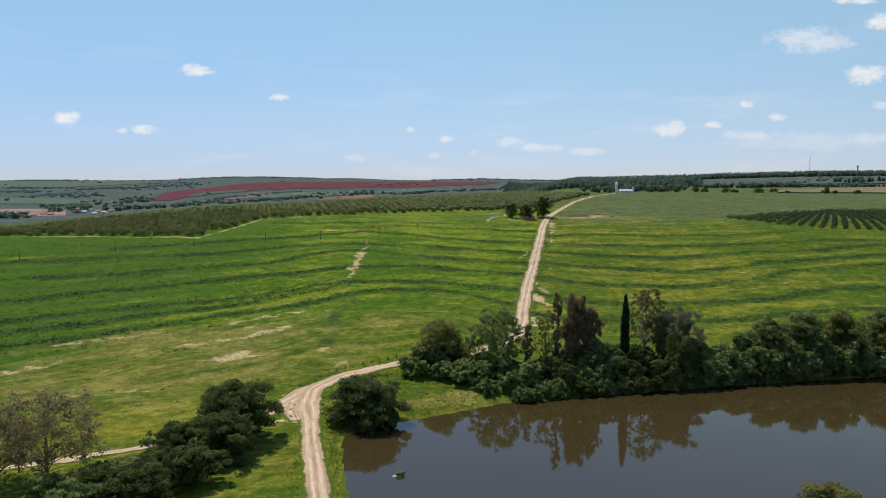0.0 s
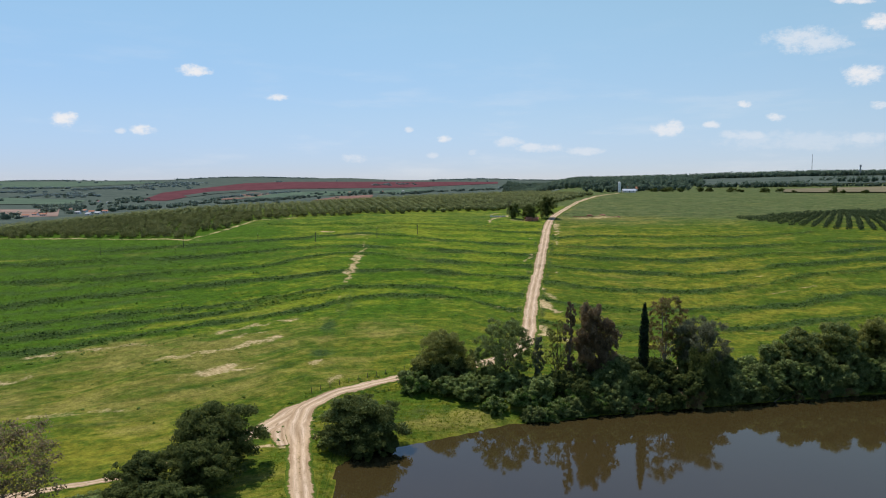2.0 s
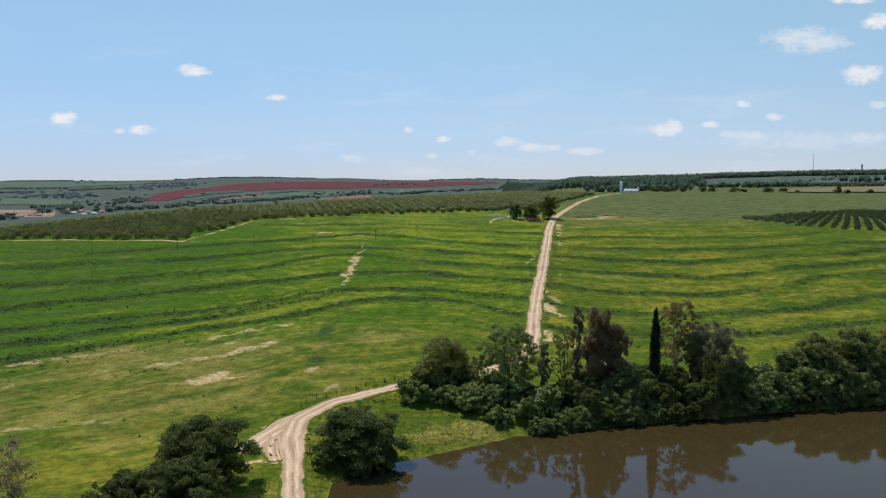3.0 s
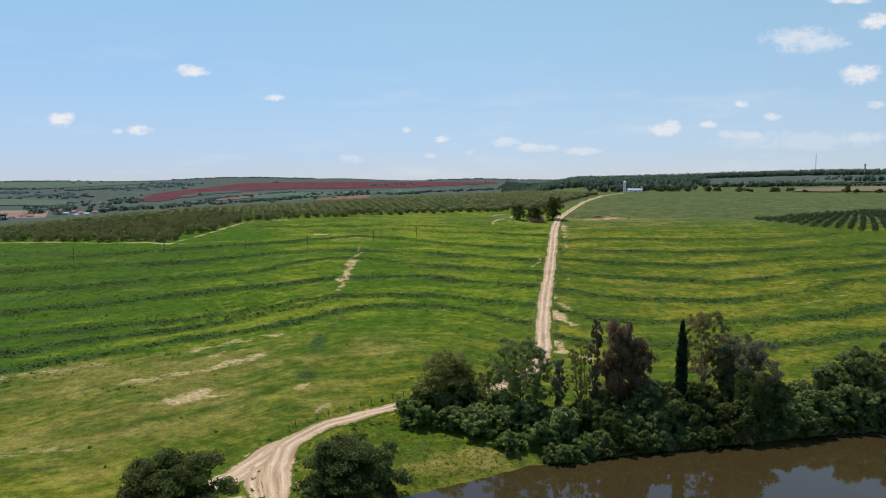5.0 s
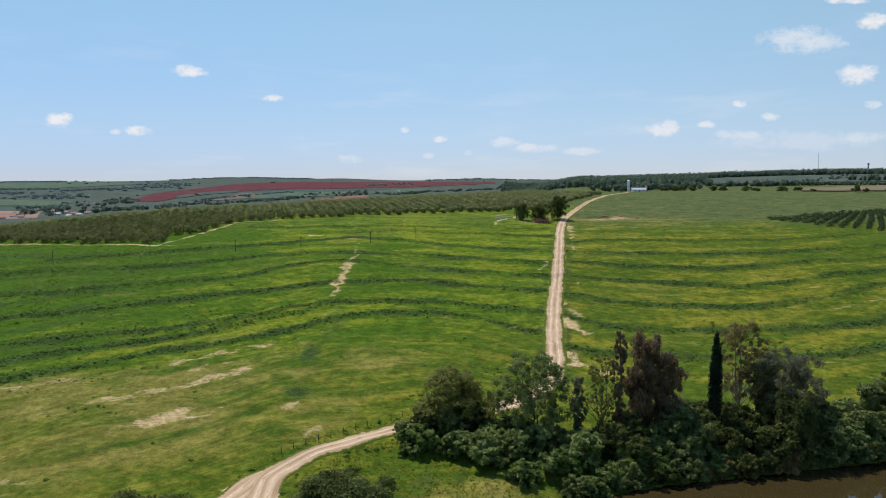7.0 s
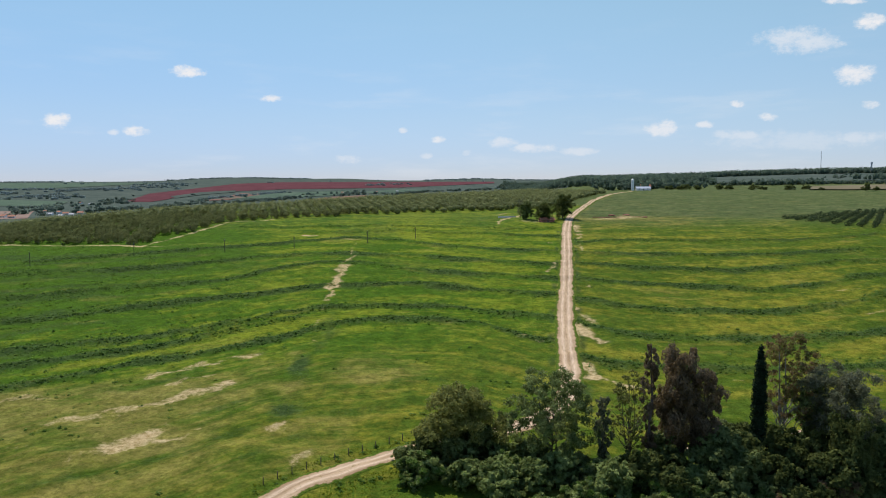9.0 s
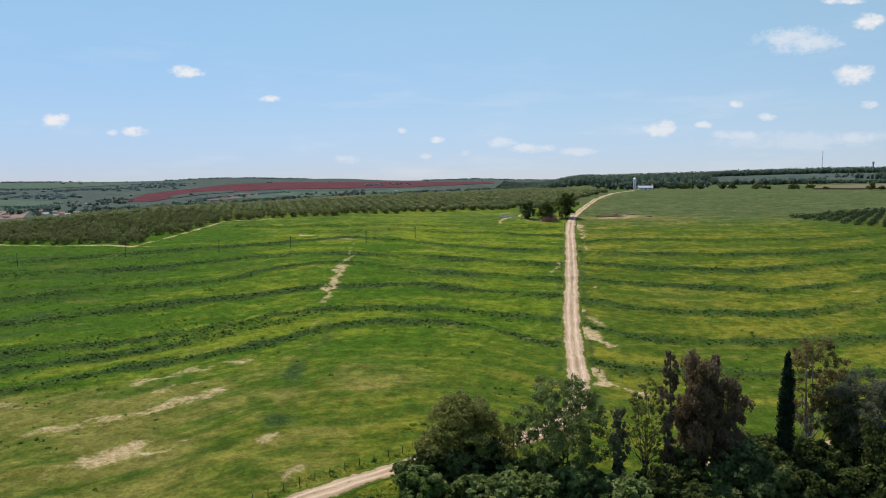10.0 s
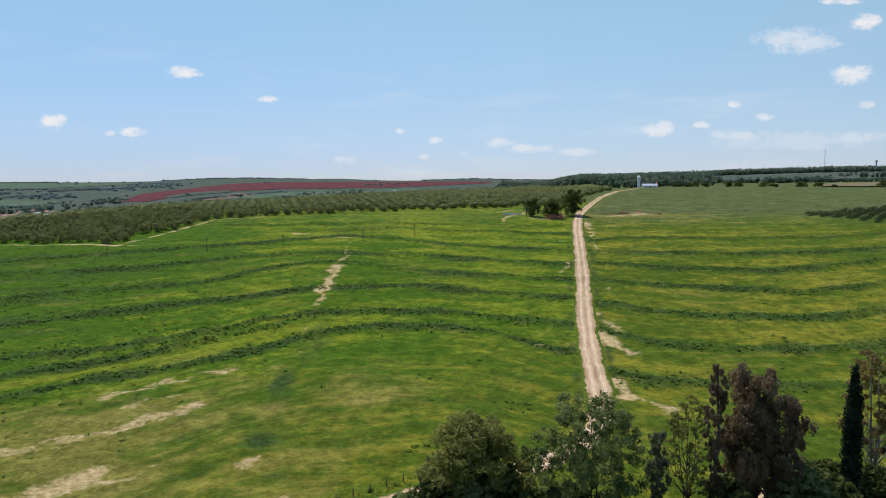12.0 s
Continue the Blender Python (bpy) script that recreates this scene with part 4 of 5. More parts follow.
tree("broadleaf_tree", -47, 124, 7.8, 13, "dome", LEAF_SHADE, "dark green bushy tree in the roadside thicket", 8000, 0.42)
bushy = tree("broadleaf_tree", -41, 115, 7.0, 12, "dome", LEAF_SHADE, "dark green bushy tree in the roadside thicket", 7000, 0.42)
fresh = tree("broadleaf_tree", -50, 112, 5.8, 11, "dome", LEAF_MID, "green bushy tree in the roadside thicket", 6000, 0.42)
for x, y, s in [(-55, 114, 0.7), (-48, 117, 0.9), (-54, 108, 0.85), (-46, 107, 1.0)]:
    copy_thing(bushy, pose(x, y, height_at(x, y) - 0.1, 0, 0, sg.uniform(0, 360)) @ Matrix.Diagonal((s, s, s * sg.uniform(0.85, 1.05), 1)))
for x, y, s in [(-57.5, 112.5, 0.75), (-61, 108, 0.8), (-56, 105, 0.9), (-52.5, 119.5, 0.6)]:
    copy_thing(fresh, pose(x, y, height_at(x, y) - 0.1, 0, 0, sg.uniform(0, 360)) @ Matrix.Diagonal((s, s, s * sg.uniform(0.85, 1.05), 1)))
tree("gum_tree", -66.5, 116, 15.6, 17.5, "airy", LEAF_BROWN, "open-crowned gum tree with brownish leaves", 2700, 0.5, BARK, 2, second=LEAF_OLIVE, spread=1.35)
tree("gum_tree", -75, 116, 12, 13, "airy", LEAF_BROWN, "open-crowned gum tree with brownish leaves", 2000, 0.5, BARK, 1, spread=1.35)
tree("rusty_tree", 64.5, 104, 5.0, 12, "dome", LEAF_OLIVE, "olive tree with rusty shoots at the near shore", 4500, 0.4, second=LEAF_RUST)

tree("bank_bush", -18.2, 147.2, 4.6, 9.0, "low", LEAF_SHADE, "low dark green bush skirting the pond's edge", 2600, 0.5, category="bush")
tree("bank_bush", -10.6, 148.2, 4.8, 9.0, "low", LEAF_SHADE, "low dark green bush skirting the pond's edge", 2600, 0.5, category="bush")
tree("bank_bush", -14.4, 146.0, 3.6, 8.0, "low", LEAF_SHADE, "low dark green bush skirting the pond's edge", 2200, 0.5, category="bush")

# ---- grasses ----


def height(x, y):
    return float(land(np.array([float(x)]), np.array([float(y)]))[0])


def tufts(name, x, y, tall, mat, label, seed):
    """Upright leaning blades, three to a tuft."""
    g = np.random.default_rng(seed)
    c = len(x)
    z = land(x, y)
    t = tall * g.uniform(0.6, 1.4, c)
    v = np.empty((c, 3, 3, 3))
    for k in range(3):
        a = g.uniform(0, 6.283, c)
        w, lean = t * g.uniform(0.3, 0.55, c), t * g.uniform(0.5, 1.6, c)
        px, py = x + g.normal(0, 0.15, c), y + g.normal(0, 0.15, c)
        v[:, k, 0] = np.stack([px - np.sin(a) * w, py + np.cos(a) * w, z - 0.05], 1)
        v[:, k, 1] = np.stack([px + np.sin(a) * w, py - np.cos(a) * w, z - 0.05], 1)
        v[:, k, 2] = np.stack([px + np.cos(a) * lean, py + np.sin(a) * lean, z + t], 1)
    mesh = mesh_from(name, v.reshape(-1, 3), np.arange(c * 9).reshape(-1, 3))
    return tagged(part(name, mesh, mat), label, "grass", kind="stuff")


def weeds(name, x, y, size, mat, label, seed, leaves=22):
    """Low leafy weed clumps, wider than high."""
    g = np.random.default_rng(seed)
    r = g.uniform(size[0], size[1], len(x))
    z = land(x, y)
    heads = np.stack([x, y, z + 0.22 * r, r, r * g.uniform(0.7, 1.1, len(x)), r * g.uniform(0.5, 0.8, len(x))], 1)
    v, f = leaf_cloud(heads, leaves * len(x), 0.24, seed, 0.1, (0.5, 1.15), 2.2, 0.6)
    return tagged(part(name, mesh_from(name, v, f), mat), label, "weeds", kind="stuff")


def off_road(x, y, gap=3.0):
    ok = shore_distance(x, y) > 0.6
    for line in (ROAD_MAIN, TRACK_WEST):
        ok &= line_distance(x, y, line)[0] > gap
    return ok


gg = np.random.default_rng(12)
tx, ty = gg.uniform(-240, 250, 230000), gg.uniform(185, 425, 230000)
lush = terraces(tx, ty)[1]
keep = (gg.random(len(tx)) < (np.clip(lush * 1.5 - 0.3, 0, 1) * 0.5 * (1 - 0.6 * _s(330, 400, ty)) + 0.14 * _s(-45, -110, tx) * _s(225, 262, ty - 0.45 * tx) * (1 - _s(350, 385, ty)) * _s(-0.2, 0.6, wave(tx, ty, 14, 86)))) & (np.abs(tx) < 0.66 * ty + 10) & off_road(tx, ty)
weeds("terrace_weeds", tx[keep], ty[keep], (0.2, 0.45), TUFT, "rank dark green weeds along the terrace banks", 3, 8)
# single weed clumps and patches of them in the open pasture and along the lower road
tx, ty = gg.uniform(-150, 150, 26000), gg.uniform(150, 330, 26000)
rd = line_distance(tx, ty, ROAD_MAIN)[0]
patchy = (wave(tx, ty, 19, 84) > 0.95) & (gg.random(len(tx)) < 0.16) | (gg.random(len(tx)) < 0.005) | (rd < 5.5) & (ty < 192) & (gg.random(len(tx)) < 0.4)
keep = patchy & (np.abs(tx) < 0.66 * ty + 10) & off_road(tx, ty, 2.9)
weeds("pasture_weeds", tx[keep], ty[keep], (0.25, 0.6), TUFT, "scattered dark green weed clumps in the pasture", 6, 14)
tx, ty = gg.uniform(-170, 170, 50000), gg.uniform(100, 330, 50000)
keep = (np.abs(tx) < 0.66 * ty + 10) & off_road(tx, ty) & (wave(tx, ty, 17, 81) > -0.1)
tufts("pasture_grass", tx[keep], ty[keep], 0.13, TUFT_DRY, "yellow-green pasture grass in loose tufts", 4)
# rank growth at the water's edge, along the road and in the hollow
tx, ty = gg.uniform(-60, 160, 120000), gg.uniform(100, 215, 120000)
sd, rd = shore_distance(tx, ty), line_distance(tx, ty, ROAD_MAIN)[0]
keep = off_road(tx, ty) & ((sd < 7) & (tx < 27) & (gg.random(len(tx)) < 0.12) | (rd > 2.8) & (rd < 6) & (gg.random(len(tx)) < 0.2) & (ty < 200))
keep |= off_road(tx, ty) & (sd > 0.5) & (tx < 30) & (ty > 148) & (ty < 182) & (tx > -24) & (gg.random(len(tx)) < 0.25)
tufts("bank_grass", tx[keep], ty[keep], 0.24, TUFT_DRY, "rank green grass at the pond's edge and road verge", 5)


def lump_tree(g, x, y, z, h, w, lumps, store, shape):
    """Adds a far tree to a store of vertices and faces: a few ragged leafy masses."""
    lump, lump_faces = shape
    verts, faces, total = store
    for k in range(lumps):
        s = 1.0 if k == 0 else g.uniform(0.5, 0.8)
        c = np.array([x, y, z + h * 0.52]) if k == 0 else np.array([x + g.normal() * w * 0.3, y + g.normal() * w * 0.3, z + h * g.uniform(0.35, 0.75)])
        p = lump * np.array([w / 2 * s, w / 2 * s, h / 2 * s * 1.02]) * g.uniform(0.72, 1.2, (len(lump), 1)) + c
        faces.append(lump_faces + total[0])
        verts.append(p)
        total[0] += len(p)


def ball(fineness):
    bm = bmesh.new()
    bmesh.ops.create_icosphere(bm, subdivisions=fineness, radius=1.0)
    bm.verts.index_update()
    out = np.array([v.co[:] for v in bm.verts]), np.array([[v.index for v in f.verts] for f in bm.faces])
    bm.free()
    return out


FINE_LUMP, COARSE_LUMP = ball(2), ball(1)


def grove(name, spots, mat, label, seed, h=(9, 14), w=(8, 12), lumps=2, leaves=0, size=0.6):
    """Uncountable trees in one mesh: spots is an array of x, y."""
    g = np.random.default_rng(seed)
    store = ([], [], [0])
    z = land(spots[:, 0], spots[:, 1])
    heads = []
    for (x, y), zz in zip(spots, z):
        hh, ww = g.uniform(*h), g.uniform(*w)
        lump_tree(g, x, y, zz - 0.2, hh * (0.82 if leaves else 1), ww * (0.76 if leaves else 1), lumps, store, COARSE_LUMP if leaves else FINE_LUMP)
        heads.append((x, y, zz + hh * 0.52, ww / 2, ww / 2, hh / 2))
    verts, faces = np.concatenate(store[0]), np.concatenate(store[1])
    mesh = mesh_from(name, verts, faces, True)
    ob = tagged(part(name, mesh, mat), label, "trees", kind="stuff")
    if leaves:
        v, f = leaf_cloud(heads, leaves * len(heads), size, seed + 1, 0.2, (0.84, 1.12))
        tagged(part(name + "_foliage", mesh_from(name + "_foliage", v, f), mat), label, "trees", kind="stuff")
    return ob


# ---- orchards ----


def inside(x, y, poly):
    hit = np.zeros(np.shape(x), bool)
    for (ax, ay), (bx, by) in zip(poly, poly[1:] + poly[:1]):
        hit ^= ((ay > y) != (by > y)) & (x < (bx - ax) * (y - ay) / (by - ay + 1e-9) + ax)
    return hit


ORCHARD = [(-420, 388), (-240, 384), (-176, 379), (-131, 376), (-121, 401), (-113, 440), (-89, 453), (-44, 473), (36, 490), (62, 500), (84, 535), (140, 660), (80, 700), (0, 640), (-60, 590), (-130, 540), (-200, 500), (-300, 450), (-420, 430)]


def build_orchard():
    g = np.random.default_rng(31)
    turn = radians(14)
    i, j = np.meshgrid(np.arange(-110, 90), np.arange(-20, 80))
    u, v = i * 5.9, 380 + j * 6.3
    x = u * math.cos(turn) - (v - 380) * math.sin(turn) + g.normal(0, 0.35, i.shape)
    y = 380 + u * math.sin(turn) * 0.5 + (v - 380) * math.cos(turn) + g.normal(0, 0.35, i.shape)
    ok = inside(x, y, ORCHARD) & (g.random(i.shape) > 0.04) & (line_distance(x, y, ROAD_MAIN)[0] > 7) & (np.hypot(x - 50, y - 448) > 24)
    p = np.stack([x[ok], y[ok]], 1)
    near = np.argsort(np.hypot(p[:, 0] + 60, p[:, 1] - 150))
    # four patterns of orchard tree, then copies in the front rows
    first = []
    for k in range(4):
        x, y = p[near[k]]
        first.append(tree("orchard_tree", x, y, 4.0 + 0.2 * k, 5.9 + 0.2 * k, "low", LEAF_ORCHARD, "rounded olive-green orchard tree in a row", 640, 0.36, group="orchard trees", category="tree"))
    z = land(p[:, 0], p[:, 1])
    for n_, q in enumerate(near[4:300]):
        x, y = p[q]
        s = g.uniform(0.85, 1.15)
        copy_thing(first[n_ % 4], pose(x, y, z[q] - 0.1, 0, 0, g.uniform(0, 360)) @ Matrix.Diagonal((s, s, s * g.uniform(0.9, 1.1), 1)))
    grove("orchard_rows", p[near[300:]], LEAF_ORCHARD, "olive-green orchard trees in rows over the crest", 33, (3.6, 4.4), (5.2, 6.6), 1, 110, 0.27)


build_orchard()
ROWS_FIELD = [(178, 440), (207, 408), (248, 385), (330, 350), (460, 380), (400, 500), (320, 486), (264, 480)]


def build_hedge_rows():
    """Dark crop rows that fan up the slope, each row one thing."""
    g = np.random.default_rng(41)
    foot = smooth_line([(180, 437), (207, 411), (248, 388), (330, 353), (410, 330)], 6.0)
    for r, (fx, fy) in enumerate(foot):
        s = np.arange(0, 175, 2.0)
        turn = np.interp(r, [0, 6, 10, 14, 29], [0.92, 0.68, 0.54, 0.42, 0.2]) - 0.0012 * s
        line = np.stack([fx + np.cumsum(np.sin(turn)) * 2.0, fy + np.cumsum(np.cos(turn)) * 2.0], 1)
        line = line[inside(line[:, 0], line[:, 1], ROWS_FIELD)]
        if len(line) < 4:
            continue
        z = land(line[:, 0], line[:, 1])
        heads = [(x - line[0, 0] + g.normal(0, 0.15), y - line[0, 1] + g.normal(0, 0.15), zz - z[0] + 1.0, 1.4 * g.uniform(0.8, 1.2), 1.4, 1.25 * g.uniform(0.8, 1.2)) for (x, y), zz in zip(line, z)]
        ob = thing("crop_row", line[0, 0], line[0, 1], float(z[0]), "long dark green row of crop bushes", "crop row", "crop rows on the slope")
        v, f = leaf_cloud(heads, 30 * len(heads), 0.42, 400 + r, 0.2, (0.7, 1.15))
        part("foliage", mesh_from("foliage", v, f), LEAF_ROWS, ob)


build_hedge_rows()

# ---- farmstead by the road ----


def box(bm, x0, y0, z0, x1, y1, z1):
    m = Matrix.LocRotScale(((x0 + x1) / 2, (y0 + y1) / 2, (z0 + z1) / 2), None, (x1 - x0, y1 - y0, z1 - z0))
    bmesh.ops.create_cube(bm, size=1.0, matrix=m)
    return bm


def house(name, x, y, long, deep, tall, turn, roofmat, label, group="", wallmat=None, z=None):
    """A small gabled house: walls, overhanging roof in two slopes, door and windows."""
    ob = thing(name, x, y, (height(x, y) if z is None else z) - 0.1, label, "house", group, turn)
    bm = box(bmesh.new(), -long / 2, -deep / 2, 0, long / 2, deep / 2, tall)
    rise = deep * 0.25
    for s in (-1, 1):
        a = [bm.verts.new((s * (long / 2 - 0.002), -deep / 2, tall)), bm.verts.new((s * (long / 2 - 0.002), deep / 2, tall)), bm.verts.new((s * (long / 2 - 0.002), 0, tall + rise))]
        bm.faces.new(a)
    part("wall", bm, wallmat or WHITEWASH, ob)
    for s in (-1, 1):
        bm = bmesh.new()
        over, thick = 0.5, 0.14
        edge = [(0, tall + rise + 0.05), (s * (deep / 2 + over), tall - over * 0.5 + 0.05)]
        vs = []
        for lx in (-long / 2 - over, long / 2 + over):
            for yy, zz in edge:
                vs += [bm.verts.new((lx, yy, zz)), bm.verts.new((lx, yy, zz + thick))]
        for f in ((0, 2, 3, 1), (4, 5, 7, 6), (0, 4, 6, 2), (1, 3, 7, 5), (0, 1, 5, 4), (2, 6, 7, 3)):
            bm.faces.new([vs[i] for i in f])
        bmesh.ops.recalc_face_normals(bm, faces=bm.faces)
        part("roof_slope", bm, roofmat, ob)
    part("door", box(bmesh.new(), -0.5, -deep / 2 - 0.05, 0, 0.5, -deep / 2 + 0.02, min(2.1, tall - 0.3)), POST_WOOD, ob, "dark wooden door")
    for wx in (-long * 0.3, long * 0.3):
        part("window", box(bmesh.new(), wx - 0.6, -deep / 2 - 0.04, 1.0, wx + 0.6, -deep / 2 + 0.02, min(2.0, tall - 0.3)), GLASS_DARK, ob, "dark window")
    return ob


house("farm_shed", 56, 435.5, 7.0, 4.0, 1.4, 8, ROOF_TILE, "low farm shed with orange tiled roof under trees", "", MUD_BRICK)
tree("shade_tree", 66, 445, 14.0, 13.5, "dome", LEAF_SHADE, "big dark shade tree beside the farm shed", 4200, 0.5)
tree("shade_tree", 55, 438, 10.0, 11.5, "dome", LEAF_SHADE, "dark shade tree over the farm shed", 3000, 0.5)
tree("shade_tree", 46.5, 445, 10.0, 8, "dome", LEAF_DEEP, "green shade tree beside the farm shed", 2600, 0.5)
tree("thin_tree", 43.5, 447, 11.0, 4.0, "airy", LEAF_GREY, "thin bare-stemmed tree by the farmyard", 500, 0.45)
wall_t = thing("yard_wall", 36, 452, height(36, 452) - 0.2, "low pale yard wall beside the farm path", "wall", turn=12)
part("wall", box(bmesh.new(), -4, -0.15, 0, 6, 0.15, 1.0), WHITEWASH, wall_t)
part("coping", box(bmesh.new(), -4.05, -0.2, 1.003, 6.05, 0.2, 1.08), ROOF_GREY, wall_t)
brick_t = thing("brick_footing", 99, 453, height(99, 453) - 0.65, "low red brick footing on bare earth", "wall", turn=-2)
part("long_course", box(bmesh.new(), -15, -0.25, 0, 14, 0.25, 0.9), MUD_BRICK, brick_t)
part("end_course", box(bmesh.new(), 14.003, -0.25, 0, 14.5, 6, 0.9), MUD_BRICK, brick_t)
for bx in (96, 104):
    heap = thing("earth_heap", bx, 460, height(bx, 460) - 0.1, "small dark heap of earth on bare ground", "heap", "earth heaps")
    part("heap", core([(0, 0, 0.2, 2.2, 1.2, 0.7), (1, 0.4, 0.1, 1.5, 1.0, 0.5)], 1.0, int(bx)), MUD_BRICK, heap)


def pole(x, y, h=5.2):
    ob = thing("field_pole", x, y, height(x, y) - 0.3, "thin dark wooden pole standing in the pasture", "pole", "field poles")
    bm = bmesh.new()
    limb(bm, (0, 0, 0), (0.04, 0.03, h + 0.3), 0.13, 0.09, 8, 0.03, int(x))
    part("shaft", bm, POST_WOOD, ob)
    part("crossarm", box(bmesh.new(), -0.5, -0.16, h - 0.35, 0.5, -0.08, h - 0.22), POST_WOOD, ob)
    part("insulator", box(bmesh.new(), -0.05, -0.05, h + 0.302, 0.13, 0.11, h + 0.45), PALE_METAL, ob)


for x, y in [(-193, 321), (-155.5, 336), (-123.2, 352.5), (-88.7, 359), (-61.6, 366), (-31.7, 377), (-11, 385)]:
    pole(x, y)


def fence_post(x, y, h):
    ob = thing("fence_post", x, y, height(x, y) - 0.3, "short weathered fence post beside the dirt road", "post", "road fence")
    bm = bmesh.new()
    limb(bm, (0, 0, 0), (0.03, 0.02, h + 0.3), 0.09, 0.075, 6, 0.02, int(x * 7))
    part("shaft", bm, POST_WOOD, ob)


edge = smooth_line([(-29.5, 177.5), (-28, 179), (-20, 185), (-12, 190), (-4, 194)], 2.6)
for x, y in edge:
    fence_post(float(x), float(y), 1.25)

# ---- on the pond ----
raft = thing("moored_raft", -5.3, 121.2, 0.0, "small white raft with a dark heap floating on the pond", "raft", turn=20)
bm = box(bmesh.new(), -1.2, -0.45, -0.1, 0.5, 0.45, 0.15)
bmesh.ops.bevel(bm, geom=bm.edges[:], offset=0.1, segments=2, affect="EDGES")
part("hull", bm, PAINT_WHITE, raft)
part("weed_heap", core([(0.3, 0.1, 0.45, 0.9, 0.6, 0.4), (-0.2, -0.1, 0.35, 0.5, 0.4, 0.25)], 1.0, 3), LEAF_SHADE, raft, "dark heap of weeds")
for k, (bx, by) in enumerate([(82, 178.6), (84.5, 179), (87, 179.6), (89.5, 180.2), (91, 180.6)]):
    ob = thing("dead_branch", bx, by, 0.05, "bare pale branch fallen at the water's edge", "branch", "fallen branches", 40 * k)
    bm = bmesh.new()
    limb(bm, (0, 0, -0.2), (1.6, -0.6, 1.5 - 0.2 * k), 0.12, 0.03, 6, 0.25, k)
    limb(bm, (0.7, -0.2, 0.5), (0.9, -1.4, 1.0), 0.06, 0.02, 5, 0.15, k + 9)
    part("stem", bm, PALE_BARK, ob)

# ---- beyond the crest: valley fields, village, woods ----


def field(name, points, mat, label, lift=1.0):
    """A far field draped over the land."""
    bm = bmesh.new()
    f = bm.faces.new([bm.verts.new((x, y, 0)) for x, y in points])
    bmesh.ops.triangulate(bm, faces=[f])
    for _ in range(7):
        long = [e for e in bm.edges if e.calc_length() > 70]
        if not long:
            break
        bmesh.ops.subdivide_edges(bm, edges=long, cuts=1)
        bmesh.ops.triangulate(bm, faces=bm.faces[:])
    bm.normal_update()
    if sum(q.normal.z for q in bm.faces) < 0:
        bmesh.ops.reverse_faces(bm, faces=bm.faces[:])
    v = np.array([p.co[:2] for p in bm.verts])
    for p, z in zip(bm.verts, land(v[:, 0], v[:, 1])):
        p.co.z = z + lift
    return tagged(part(name, bm, mat), label, "field", kind="structure")


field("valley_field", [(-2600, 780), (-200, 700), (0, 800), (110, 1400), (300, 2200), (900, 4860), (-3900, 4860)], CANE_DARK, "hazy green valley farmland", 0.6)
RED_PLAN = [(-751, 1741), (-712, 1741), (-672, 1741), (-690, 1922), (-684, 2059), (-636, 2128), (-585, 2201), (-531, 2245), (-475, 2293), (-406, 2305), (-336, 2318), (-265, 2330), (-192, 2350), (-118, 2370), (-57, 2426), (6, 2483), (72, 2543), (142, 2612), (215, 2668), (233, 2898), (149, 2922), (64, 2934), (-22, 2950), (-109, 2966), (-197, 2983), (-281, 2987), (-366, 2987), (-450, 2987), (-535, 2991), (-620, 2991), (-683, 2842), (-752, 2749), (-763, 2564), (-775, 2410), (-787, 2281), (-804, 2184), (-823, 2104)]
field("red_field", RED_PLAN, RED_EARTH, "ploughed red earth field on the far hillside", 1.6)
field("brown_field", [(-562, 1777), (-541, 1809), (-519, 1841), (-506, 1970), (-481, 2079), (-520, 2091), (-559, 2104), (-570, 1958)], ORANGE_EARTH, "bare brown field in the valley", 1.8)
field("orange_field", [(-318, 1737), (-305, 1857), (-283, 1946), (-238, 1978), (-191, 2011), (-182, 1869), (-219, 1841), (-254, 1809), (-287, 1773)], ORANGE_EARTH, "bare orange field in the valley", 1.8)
field("village_field", [(-545, 869), (-719, 1146), (-692, 1146), (-665, 1146), (-638, 1146), (-611, 1146), (-483, 905), (-499, 897), (-514, 885), (-530, 877)], VILLAGE_EARTH, "bare pinkish earth beside the village", 0.9)
field("cane_field", [(-1203, 1922), (-1150, 1902), (-1098, 1882), (-1044, 1858), (-992, 1833), (-938, 1805), (-885, 1777), (-761, 1495), (-794, 1503), (-826, 1507), (-860, 1516), (-892, 1520), (-927, 1528), (-960, 1532)], CANE, "pale haze-greyed cane field in the valley", 1.8)
field("cane_field", [(-573, 1873), (-551, 1926), (-527, 1978), (-500, 2027), (-471, 2075), (-440, 2124), (-395, 2148), (-349, 2172), (-302, 2200), (-253, 2229), (-231, 2035), (-273, 2007), (-314, 1982), (-354, 1954), (-392, 1926), (-428, 1898), (-464, 1890), (-501, 1886), (-537, 1878)], CANE, "pale haze-greyed cane field in the valley", 1.8)
field("cane_field", [(-1965, 3144), (-1900, 3140), (-1837, 3140), (-1774, 3140), (-1709, 3136), (-1647, 3136), (-1582, 3132), (-1520, 3132), (-1457, 3132), (-1370, 3071), (-1291, 3023), (-1215, 2979), (-1145, 2947), (-1080, 2922), (-1096, 2814), (-1121, 2737), (-1146, 2669), (-1174, 2612), (-1202, 2560), (-1227, 2507), (-1253, 2459), (-1278, 2415), (-1320, 2407), (-1362, 2399), (-1403, 2390), (-1444, 2382), (-1485, 2374)], CANE, "haze-greyed cane field on the far hill", 1.8)
